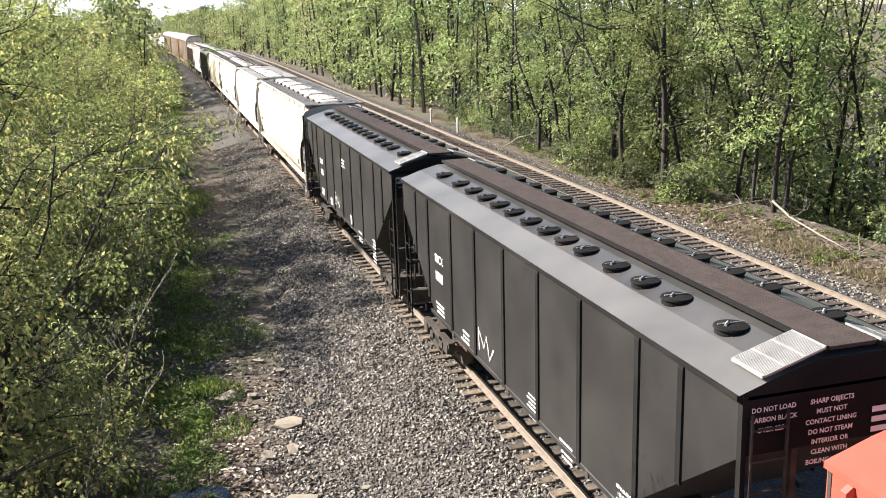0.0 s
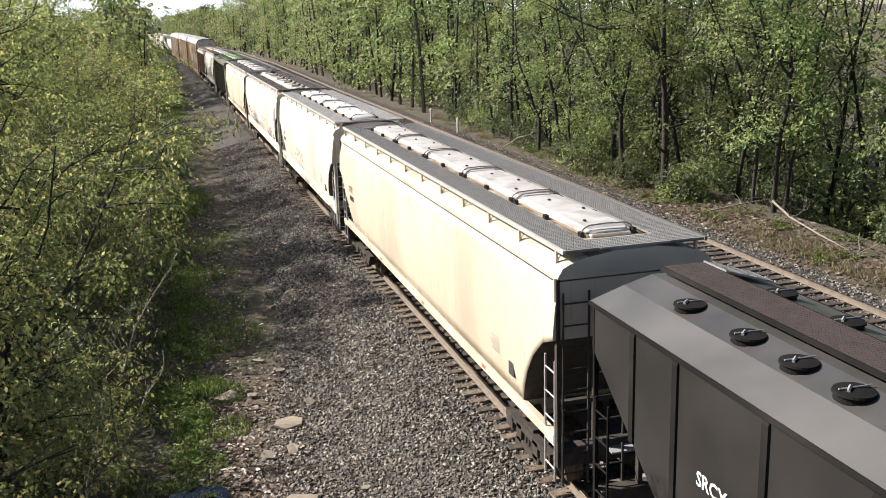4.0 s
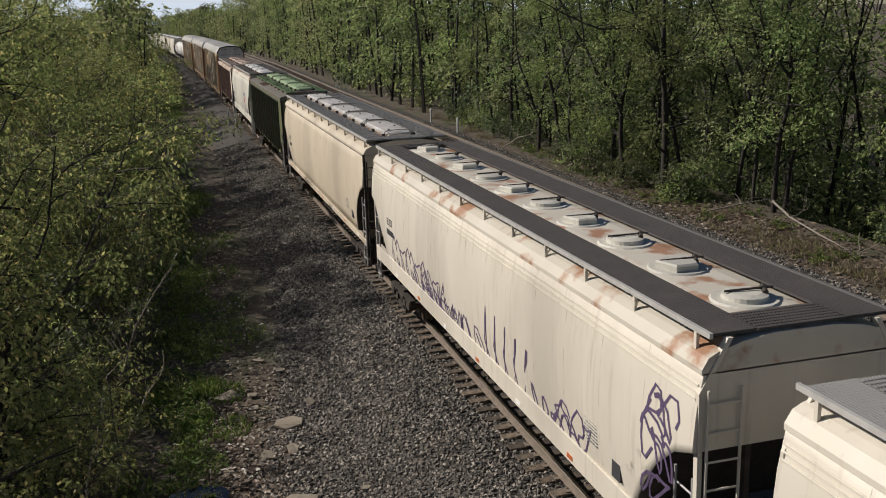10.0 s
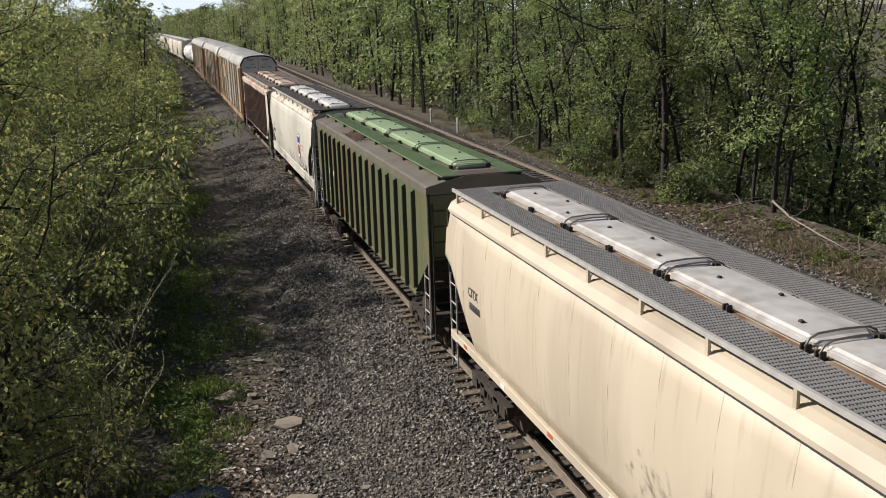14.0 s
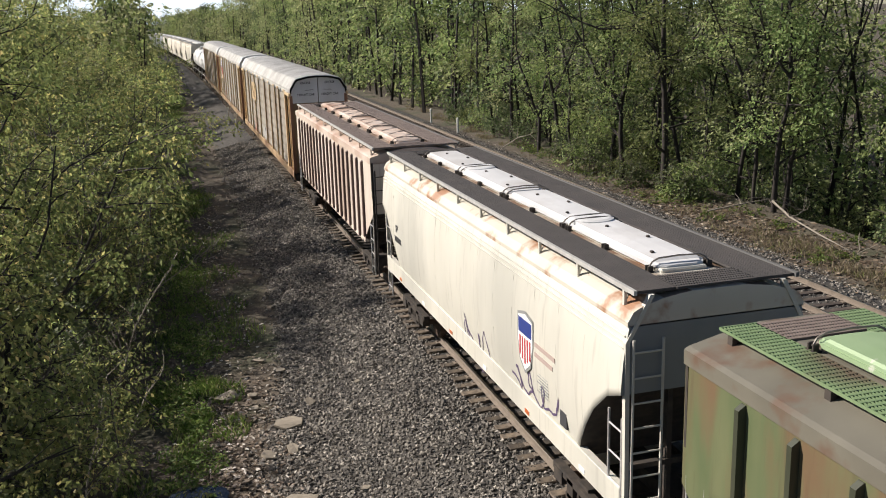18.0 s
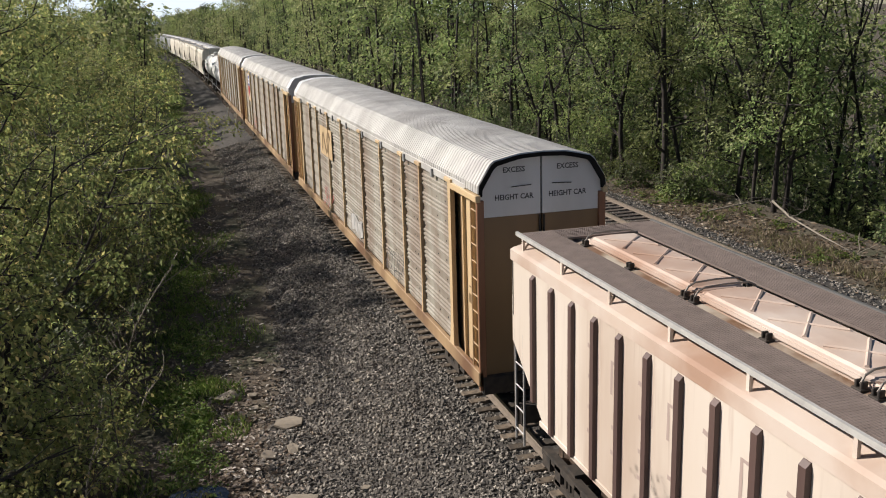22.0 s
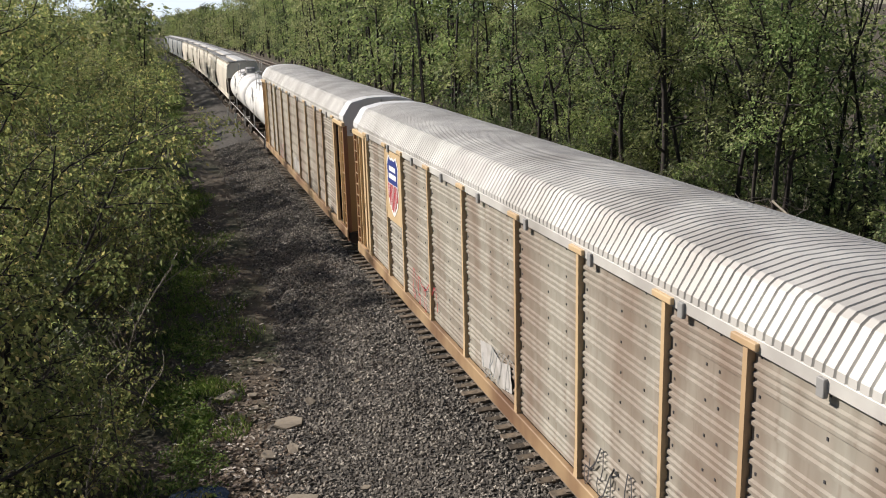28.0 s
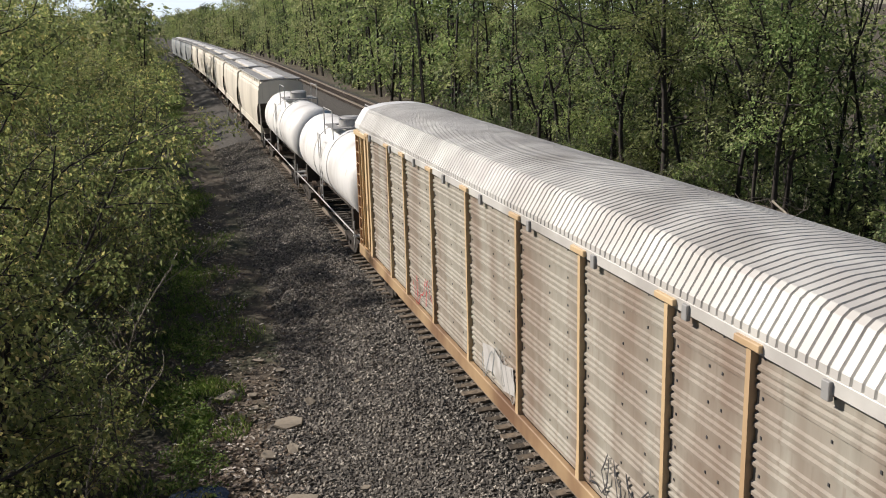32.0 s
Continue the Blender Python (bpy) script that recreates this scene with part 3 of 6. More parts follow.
def build_tree(name, label, seed, height, radius, base, spread, leaves, size, leaf, stems=1, lean=0.0, spray=0.55, per=24, low=0, crook=0.085, droop=0.5, limbs=20, place=None, paths=(), side=None):
    """A trunk or several stems with limbs and twigs, and a crown of leaf sprays along the twigs.
    paths: stems of a known shape, each with its radius and rows (sideways, up)."""
    rng, nr = random.Random(seed), np.random.default_rng(seed)
    root = tagged(new(name), label, "shrub" if stems > 1 else "tree")
    bm = bmesh.new()
    spots = []
    for r, rows in paths:
        p = [Vector((side[0] * q, side[1] * q, z)) for q, z in rows]
        pts = [along(p, i / 12) + Vector((rng.gauss(0, 0.025), rng.gauss(0, 0.025), 0)) for i in range(13)]
        limb(bm, pts, r, r * 0.42, 7)
        top = wander(rng, pts[-1], pts[-1] - pts[-3], height * 0.3, 4, 0.12, 0.1)
        limb(bm, top, r * 0.42, r * 0.15, 5)
        branches(bm, rng, pts + top[1:], r, limbs // len(paths), base, spread, spots)
    for s in range(0 if paths else stems):
        a = rng.uniform(0, 6.283)
        tilt = (0.42 if stems > 1 else 0.05) + lean
        h = height * rng.uniform(0.7, 1.0) if stems > 1 else height
        r = radius * (rng.uniform(0.5, 1.0) if stems > 1 else 1.0)
        off = 0.3 * (stems > 1)
        trunk = wander(rng, (rng.uniform(-off, off), rng.uniform(-off, off), -0.6), (math.cos(a) * tilt, math.sin(a) * tilt, 1), h, 10, crook if stems == 1 else 0.13)
        limb(bm, trunk, r * 1.15, r * 0.18, 8 if stems == 1 else 5)
        if stems == 1:
            for f in (rng.uniform(0.16, 0.34), rng.uniform(0.35, 0.6)):
                t = rng.uniform(0, 6.283)
                fork = wander(rng, along(trunk, f), (math.cos(t) * 0.42, math.sin(t) * 0.42, 1), h * (1 - f) * 0.85, 6, 0.12)
                limb(bm, fork, r * (1.15 - 0.97 * f) * 0.75, r * 0.12, 6)
                branches(bm, rng, fork, r * 0.5, limbs // 4, 0.2, spread * 0.8, spots)
        branches(bm, rng, trunk, r, limbs if stems == 1 else max(limbs // stems, 4), base, spread, spots, sides=4 if stems == 1 else 3)
    for _ in range(low):
        t, d = rng.uniform(0, 6.283), rng.uniform(0.2, 1.0) * spread
        spots.append((Vector((math.cos(t) * d, math.sin(t) * d, rng.uniform(0.2, height * 0.35))), Vector((math.cos(t), math.sin(t), 0))))
    part("trunk", bm, M_BARK if stems == 1 else M_STEM, root, smooth=True)
    V, F = crown_of(spots, leaves, per, spray, size, rng, nr, droop)
    share("crown", mesh_of("crown", V.tolist(), F.tolist(), leaf), root)
    if place:
        root.matrix_basis = pose(place[0], place[1], ground_z(*place))
    return root


def plant(kinds, rows, rng, used):
    """Puts a copy of one of the kinds at each place; the first use of a kind moves the original."""
    for x, y in rows:
        k = rng.randrange(len(kinds))
        m = Matrix.Translation((x, y, ground_z(x, y))) @ pose(0, 0, 0, 0, 0, rng.uniform(0, 360))
        if k not in used:
            used.add(k)
            kinds[k].matrix_basis = m
            continue
        copy_thing(kinds[k], m)


def woodland(name, label, kinds, rows, rng):
    """Far trees, too many to count, joined: one mesh of stems and leaves."""
    V, F, I, n = [], [], [], 0
    for x, y in rows:
        k = kinds[rng.randrange(len(kinds))]
        a, s = rng.uniform(0, 6.283), rng.uniform(0.85, 1.2)
        c, d = math.cos(a) * s, math.sin(a) * s
        z = ground_z(x, y)
        tint = rng.choice((1, 1, 2, 2, 3))
        for j, (v, f) in enumerate(k):
            V.append(np.stack([v[:, 0] * c - v[:, 1] * d + x, v[:, 0] * d + v[:, 1] * c + y, v[:, 2] * s + z], 1))
            F += (f + n).tolist()
            I += [tint if j else 0] * len(f)
            n += len(v)
    me = mesh_of(name, np.concatenate(V).tolist(), F, M_BARK)
    for m in (M_LEAF, M_LEAFPALE, M_LEAFDARK):
        me.materials.append(m)
    me.polygons.foreach_set("material_index", I)
    return tagged(new(name, me), label, "woods", kind="stuff")


def far_tree(seed, height, leaves, size, spread=3.2, base=0.10, spray=0.95):
    """Stem, limbs and leaves of a far tree, as arrays."""
    rng, nr = random.Random(seed), np.random.default_rng(seed)
    bm = bmesh.new()
    spots = []
    trunk = wander(rng, (0, 0, -0.5), (0, 0, 1), height, 6, 0.05)
    limb(bm, trunk, 0.17, 0.03, 4)
    for i in range(16):
        f = base + (0.97 - base) * (i + rng.random()) / 16
        t = rng.uniform(0, 6.283)
        out = Vector((math.cos(t), math.sin(t), rng.uniform(0.2, 0.9)))
        br = wander(rng, along(trunk, f), out, spread * (1.1 - 0.6 * f) * rng.uniform(0.6, 1.2), 2, 0.2)
        limb(bm, br, 0.05, 0.012, 3)
        spots += [(br[1], out), (br[2], out), (br[2] + Vector((rng.gauss(0, 0.7), rng.gauss(0, 0.7), rng.gauss(0, 0.5))), out)]
    bmesh.ops.triangulate(bm, faces=bm.faces)
    tv = np.array([v.co[:] for v in bm.verts])
    bm.verts.index_update()
    tf = np.array([[v.index for v in f.verts] for f in bm.faces])
    bm.free()
    return (tv, tf), crown_of(spots, leaves, 16, spray, size, rng, nr, 0.5, 0.9)


# ---------------- railway cars: local y runs from the end that leads (0) to the other end, z = 0 on the rail heads ----------------
def truck_meshes():
    bm = bmesh.new()
    for s in (-1, 1):
        x0, x1 = (s * 1.10, s * 1.26) if s > 0 else (s * 1.26, s * 1.10)
        box(bm, x0, x1, -1.15, 1.15, 0.52, 0.66)
        box(bm, x0, x1, -0.55, -0.30, 0.25, 0.60)
        box(bm, x0, x1, 0.30, 0.55, 0.25, 0.60)
        box(bm, x0, x1, -0.60, 0.60, 0.20, 0.32)
        for y in (-0.9, 0.9):
            box(bm, x0 - 0.02, x1 + 0.02, y - 0.17, y + 0.17, 0.36, 0.60)
        for y in (-0.16, 0.0, 0.16):
            tube(bm, (s * 1.18, y, 0.30), (s * 1.18, y, 0.58), 0.06, n=8)
    box(bm, -1.2, 1.2, -0.2, 0.2, 0.50, 0.72)
    tm = bpy.data.meshes.new("truck")
    bmesh.ops.recalc_face_normals(bm, faces=bm.faces)
    bm.to_mesh(tm)
    bm.free()
    tm.materials.append(M_DARKSTEEL)
    bm = bmesh.new()
    tube(bm, (-1.25, 0, 0), (1.25, 0, 0), 0.075, n=10)
    for s in (-1, 1):
        tube(bm, (s * 0.69, 0, 0), (s * 0.83, 0, 0), 0.42, n=28)
        tube(bm, (s * 0.665, 0, 0), (s * 0.69, 0, 0), 0.448, n=28)
        tube(bm, (s * 0.83, 0, 0), (s * 0.835, 0, 0), 0.33, n=20)
    wm = bpy.data.meshes.new("wheelset")
    bm.to_mesh(wm)
    bm.free()
    wm.materials.append(M_WHEEL)
    return tm, wm


TRUCK, WHEELS = truck_meshes()


def running_gear(root, L, inset=2.0):
    for y in (inset, L - inset):
        t = share("truck", TRUCK, root, pose(0, y, 0), "dark cast steel truck")
        for d in (-0.9, 0.9):
            share("wheelset", WHEELS, t, pose(0, d, 0.42), "rusty steel wheels on an axle")
    for y, s in ((0, -1), (L, 1)):
        a, b = sorted((y + s * 0.05, y + s * 0.62))
        c, d = sorted((y + s * 0.62, y + s * 0.80))
        part("coupler", boxes((-0.09, 0.09, a, b, 0.78, 0.98), (-0.17, 0.15, c, d, 0.72, 1.04), bevel=0.02), M_DARKSTEEL, root, "rusty knuckle coupler")
        part("air_hose", tubes(((0.35, y + s * 0.1, 0.85), (0.38, y + s * 0.45, 0.42), 0.03)), M_DARKSTEEL, root)


def ladder(root, x, y, z0, z1, width, along="y", material=None, n=None, rail=0.022):
    """A ladder: two stiles and rungs; along: the way in which the rungs run."""
    n = n or int((z1 - z0) / 0.38)
    dx, dy = (width, 0) if along == "x" else (0, width)
    bm = bmesh.new()
    for k in (0, 1):
        tube(bm, (x + dx * k, y + dy * k, z0), (x + dx * k, y + dy * k, z1), rail, n=6)
    ob = part("ladder", bm, material or M_GALV, root)
    for i in range(n):
        z = z0 + (z1 - z0) * (i + 0.5) / n
        part("rung", tubes(((x, y, z), (x + dx, y + dy, z), 0.016)), material or M_GALV, ob)


def grating(name, x0, x1, y0, y1, z, material, root, slab=None, fine=True):
    """A walkway of bars with a frame."""
    bm = bmesh.new()
    bars = max(int((x1 - x0) / 0.042), 3) if fine else 4
    for i in range(bars + 1):
        x = x0 + (x1 - x0) * i / bars
        box(bm, x - 0.008, x + 0.008, y0, y1, z - 0.035, z)
    y = y0
    while y <= y1:
        if slab is material:
            box(bm, x0, x1, y - 0.010, y + 0.010, z - 0.03, z - 0.002)
        else:
            box(bm, x0, x1, y - 0.014, y + 0.014, z - 0.03, z + 0.003)
        y += 0.4 if not fine else 0.062 if slab is material else 0.095
    ob = part(name, bm, material, root)
    tagged(ob, kind="stuff")
    if slab:
        # where darker than the bars, this sheet stands in for shaded gaps
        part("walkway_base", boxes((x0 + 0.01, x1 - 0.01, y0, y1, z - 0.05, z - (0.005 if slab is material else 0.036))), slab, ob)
    return ob


def bars_text(root, y, z, x, rows, length, material, h=0.05, gap=0.09, name="stencil", breaks=5, seed=0):
    """Unreadable lettering: rows of short bars on the side at x."""
    rng = random.Random(seed)
    for r in range(rows):
        yy = y
        end = y + length * rng.uniform(0.7, 1.0)
        while yy < end:
            w = length / breaks * rng.uniform(0.5, 1.0)
            zz = z - r * gap
            part(name, boxes((x - 0.004, x, yy, min(yy + w, end), zz - h, zz)), material, root)
            yy += w + length / breaks * 0.25


def scrawl(root, points, x, width, material, name="graffiti"):
    """A painted line on the side: points in y and z, drawn as a flat ribbon at x(z)."""
    bm = bmesh.new()
    prev = None
    for i, (y, z) in enumerate(points):
        a, b = points[max(i - 1, 0)], points[min(i + 1, len(points) - 1)]
        d = Vector((b[0] - a[0], b[1] - a[1]))
        d = d.normalized() if d.length else Vector((1, 0))
        n = Vector((-d.y, d.x)) * width / 2
        v = [bm.verts.new((x(z) - 0.006, y + k * n.x, z + k * n.y)) for k in (-1, 1)]
        if prev:
            bm.faces.new((prev[0], prev[1], v[1], v[0]))
        prev = v
    return part(name, bm, material, root)


def loops(rng, y0, y1, z, h, n):
    """A looping hand-drawn line."""
    out = []
    a, b, c = rng.uniform(0.6, 1.4), rng.uniform(1.5, 3.0), rng.uniform(0, 6)
    for i in range(n * 10 + 1):
        t = i / (n * 10)
        out.append((y0 + (y1 - y0) * t + 0.22 * math.sin(t * n * 6.28 * a + c), z + h * 0.5 * math.sin(t * n * 6.28) + h * 0.2 * math.sin(t * n * b * 6.28 + c)))
    return out


CURVED = ((0.90, 1.36), (1.4, 1.43), (2.0, 1.535), (2.6, 1.575), (3.2, 1.565), (3.7, 1.525), (4.17, 1.44))
FLAT = ((0.90, 1.50), (4.30, 1.50))


def hopper(name, label, L, shape, body_mat, roof_mat, hatch, walkway, cut=(2.85, 1.9), sill=None, ribs=(), rib_mat=None, seams=(), end_post=False,
           grate_mat=None, hatch_mat=None, edge=None, rise=0.0, seed=0, bands=0, trim=None, plain=False, floor=1.40, rib_q=0.05, rib_d=0.10, end_mat=None, sill_top=1.66, low_walk=False, embossed=False, lids=False, eave=False, coaming=None):
    """A covered hopper car. hatch: trough, round or mixed; walkway: two (along both edges of the roof) or one (along the middle)."""
    rng = random.Random(seed)
    root = tagged(new(name), label, "railway car", "cars of the freight train")
    zs, ws = [p[0] for p in shape], [p[1] for p in shape]
    top = (4.17 if shape is CURVED else 4.22) + rise

    def wide(z):
        return float(np.interp(z - rise * (z > 4.0), zs, ws))

    zc, yc = cut
    curved = shape is CURVED

    def low(y):
        t = min(y, L - y) / yc
        if t >= 1:
            return floor
        return floor + (zc - floor) * (1 - t ** 1.7 if curved else 1 - t)

    ys = [0, 0.01] + [yc * k for k in ((0.25, 0.5, 0.7, 0.85, 0.95, 1.0) if curved else (1.0,))]
    ys = ys + [L / 2] + [L - y for y in ys[::-1]]
    secs = []
    for y in ys:
        zb = low(y)
        lv = [zb + (top - zb) * k / 9 for k in range(10)]
        secs.append([(-wide(z), y, z) for z in lv] + [(wide(z), y, z) for z in lv[::-1]])
    bm = bmesh.new()
    loft(bm, secs)
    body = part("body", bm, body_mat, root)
    if curved:
        for p in body.data.polygons:
            p.use_smooth = abs(p.normal.x) > 0.6
    # undersides in dark steel: the slope sheets' shade put into their colour
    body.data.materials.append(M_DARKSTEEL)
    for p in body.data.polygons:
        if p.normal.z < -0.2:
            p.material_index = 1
    if end_mat:
        body.data.materials.append(end_mat)
        for p in body.data.polygons:
            if abs(p.normal.y) > 0.3 and p.normal.z > -0.2:
                p.material_index = 2
    # roof
    e = wide(top)
    if walkway == "one":
        prof = [(-e - 0.05, top - 0.04), (-e - 0.05, top + 0.03), (-0.98, top + 0.21), (-0.5, top + 0.33), (0.5, top + 0.33), (0.98, top + 0.21), (e + 0.05, top + 0.03), (e + 0.05, top - 0.04)]
    elif not curved:
        prof = [(-e - 0.03, top - 0.02), (-e - 0.03, top + 0.17), (-e + 0.04, top + 0.205), (-0.9, top + 0.33), (-0.45, top + 0.40), (0.45, top + 0.40), (0.9, top + 0.33), (e - 0.04, top + 0.205), (e + 0.03, top + 0.17), (e + 0.03, top - 0.02)]
    else:
        prof = [(-e - 0.03, top - 0.02), (-e - 0.03, top + 0.05), (-e + 0.06, top + 0.19), (-e + 0.18, top + 0.25), (-0.9, top + 0.35), (-0.45, top + 0.41), (0.45, top + 0.41), (0.9, top + 0.35), (e - 0.18, top + 0.25), (e - 0.06, top + 0.19), (e + 0.03, top + 0.05), (e + 0.03, top - 0.02)]
    bm = bmesh.new()
    loft(bm, [[(x, y, z) for x, z in prof] for y in (0.0, L * 0.33, L * 0.67, L)])
    roof = part("roof", bm, roof_mat, root)
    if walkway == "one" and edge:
        # outer slopes take the roof colour lightened by a painted sheen
        roof.data.materials.append(M_ROOFSHEEN)
        # roof ends blackened too, shade put into their colour
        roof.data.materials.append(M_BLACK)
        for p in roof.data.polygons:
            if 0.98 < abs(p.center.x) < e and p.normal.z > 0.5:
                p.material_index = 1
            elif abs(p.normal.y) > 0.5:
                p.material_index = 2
    if walkway == "two" and hatch == "trough" and not plain and roof_mat is not M_GREYTOP:
        roof.data.materials.append(M_ROOFRUST)
        for p in roof.data.polygons:
            if 0.46 < abs(p.center.x) < 0.9 and p.normal.z > 0.5:
                p.material_index = len(roof.data.materials) - 1
    if sill and not plain:
        for i in range(int(L / 2.4)):
            y = 1.4 + i * 2.4
            part("reflector", boxes((-wide(floor) - 0.087, -wide(floor) - 0.079, y - 0.11, y + 0.11, 1.30, 1.38)), M_REFLECT if i % 2 else M_WHITE, root)
    if edge:
        part("roof_edge", boxes((-e - 0.075, -e - 0.052, 0, L, top - 0.03, top + 0.035), (e + 0.052, e + 0.075, 0, L, top - 0.03, top + 0.035)), edge, roof)
    # thin dark strip just under the roof edge
    if eave:
        for s in (-1, 1):
            part("eave_joint", boxes((*sorted((s * (e - 0.02), s * (e + 0.024))), 0.25, L - 0.25, top - 0.055, top - 0.021)), M_INK, roof)
    # sill, seams, bands, ribs
    sm = sill or body_mat
    sx = wide(floor) + (0.03 if sill else 0.0)
    for s in (-1, 1):
        a, b = sorted((s * (sx - 0.10), s * (sx + (0.05 if sill else 0.02))))
        part("side_sill", boxes((a, b, 0.1 if sill else yc * 0.9, L - 0.1 if sill else L - yc * 0.9, 1.24 if sill else floor - 0.07, sill_top if sill else floor + 0.03), bevel=0.01), sm, root)
    for y in seams:
        for s in ((-1, 1) if not plain else (-1,)):
            bm = bmesh.new()
            zb = max(low(y), floor) + 0.02
            lv = [zb + (top - 0.05 - zb) * k / 8 for k in range(9)]
            loft(bm, [[(s * (wide(z) - 0.01), y - 0.006, z), (s * (wide(z) + 0.0015), y - 0.006, z), (s * (wide(z) + 0.0015), y + 0.006, z), (s * (wide(z) - 0.01), y + 0.006, z)] for z in lv])
            part("weld_seam", bm, trim or body_mat, body)
    for k in range(bands):
        z = top - 0.16 - 0.085 * k
        for s in (-1, 1):
            a, b = sorted((s * (wide(z) - 0.02), s * (wide(z) + 0.022)))
            part("band", boxes((a, b, 0.05, L - 0.05, z - 0.022, z + 0.01), bevel=0.006), body_mat, body)
    for y in ribs:
        for s in (-1, 1):
            zb = max(low(y), floor - 0.06) + 0.0
            w0 = wide(2)
            bm = bmesh.new()
            q = rib_q
            loft(bm, [[(s * (w0 - 0.01), y - q, z), (s * (w0 + d), y - q * 0.8, z), (s * (w0 + d), y + q * 0.8, z), (s * (w0 - 0.01), y + q, z)] for z, d in ((zb, rib_d), (top - 0.12, rib_d), (top - 0.06, 0.012))])
            part("side_post", bm, rib_mat or body_mat, body)
    # ends: slope braces, corner posts, ladders
    pm = trim or M_DARKSTEEL
    for y, s in ((0.0, 1), (L, -1)):
        part("end_sill", boxes((-1.42, 1.42, *sorted((y - s * 0.02, y + s * 0.22)), 0.85, 1.2), bevel=0.01), M_DARKSTEEL, root)
        part("centre_sill", boxes((-0.2, 0.2, *sorted((y, y + s * (yc + 1.0))), 0.72, 1.0)), M_DARKSTEEL, root)
        part("end_frame", boxes((-0.75, -0.67, *sorted((y + s * 0.06, y + s * 0.16)), 1.0, zc + 0.3), (0.67, 0.75, *sorted((y + s * 0.06, y + s * 0.16)), 1.0, zc + 0.3), (-1.35, 1.35, *sorted((y + s * 0.04, y + s * 0.14)), 1.95, 2.03)), M_DARKSTEEL, root)
        for x in (-1, 1):
            mm = body_mat if end_post else (edge or M_DARKSTEEL)
            bm = bmesh.new()
            loft(bm, [[(x * (w - 0.06), y - 0.02, z), (x * (w + 0.01), y - 0.02, z), (x * (w + 0.01), y + 0.07 * s, z), (x * (w - 0.06), y + 0.07 * s, z)] for w, z in ((1.47, 0.85), (1.50, top - (0.25 if end_post else 0.0)), (1.50 if not end_post else 1.12, top + (0.42 if end_post else 0.02)))])
            part("corner_post", bm, mm, root)
        if not plain:
            ladder(root, -1.48, y + s * 0.10, 0.55, 2.75, s * 0.42, "y", edge or M_GALV)
            ladder(root, -1.40, y - s * 0.06, 0.55, top - 0.2, 0.48, "x", M_DARKSTEEL if not end_post else body_mat)
            part("brake_platform", boxes((-0.55, 0.9, *sorted((y - s * 0.28, y - s * 0.02)), 1.08, 1.11)), M_GRATE, root)
    # discharge chutes
    n = 3 if L < 17 else 4
    for i in range(n):
        y = yc + (L - 2 * yc) * (i + 0.5) / n
        w = (L - 2 * yc) / n * 0.46
        bm = bmesh.new()
        loft(bm, [[(-hx, y - hy, z), (hx, y - hy, z), (hx, y + hy, z), (-hx, y + hy, z)] for hx, hy, z in ((0.45, 0.35, 0.28), (0.5, 0.4, 0.42), (1.25, w, floor + 0.02))])
        part("discharge_chute", bm, M_DARKSTEEL if not sill else body_mat, root)
    # roof walk and hatches
    gm = grate_mat or M_GRATE
    if walkway == "two":
        zw = top + 0.47
        wo, wi = e - 0.12, e - 0.78
        if low_walk:
            zw, wo, wi = top + 0.42, e - 0.42, e - 0.95
        for s in (-1, 1):
            a, b = sorted((s * wi, s * wo))
            g = grating("walkway", a, b, 0.08, L - 0.08, zw, gm, root, slab=M_WALKSHADE if gm is M_GRATEDARK else M_DARKSTEEL if low_walk else gm, fine=not plain)
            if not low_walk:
                # shade put into colour: edge away from the sun dark, sunward edge pale
                part("walkway_edge", boxes((*sorted((s * wo, s * (wo + 0.05))), 0.02, L - 0.02, zw - 0.05, zw + 0.02)), (M_WALKSHADE if s > 0 else M_RAILING) if curved or not edge else edge, g)
            k = 12 if L > 17 else 10
            for i in range(k):
                y = 0.35 + (L - 0.7) * i / (k - 1)
                if low_walk:
                    part("walkway_foot", boxes((*sorted((s * (wo - 0.05), s * (wo + 0.03))), y - 0.05, y + 0.05, top + 0.24, zw - 0.03)), M_DARKSTEEL, g)
                    continue
                if not plain and s < 0:
                    part("brace", tubes(((-wo - 0.03, y, top + 0.23), (-wo + 0.2, y + 0.28, top + 0.285), 0.016)), body_mat if not edge else edge, g)
                bm = boxes((*sorted((s * (wo + 0.0), s * (wo + 0.045))), y - 0.03, y + 0.03, top + 0.19, zw - 0.03),
                           (*sorted((s * (wo - 0.3), s * (wo + 0.02))), y - 0.035, y + 0.035, zw - 0.09, zw - 0.055))
                part("walkway_bracket", bm, body_mat if not edge else edge, g)
        for y in (0.05, L - 0.75):
            grating("end_platform", -wi, wi, y, y + 0.65, zw + 0.004, M_DIRTYGALV if gm in (M_GRATE, M_GRATEDARK) else M_GRATE2 if low_walk else gm, root)
        hm = hatch_mat or M_HATCH
        if hatch == "trough":
            part("hatch_coaming", boxes((-0.40, 0.40, 0.95, L - 0.95, top + 0.34, top + 0.47), bevel=0.02), coaming or roof_mat, roof)
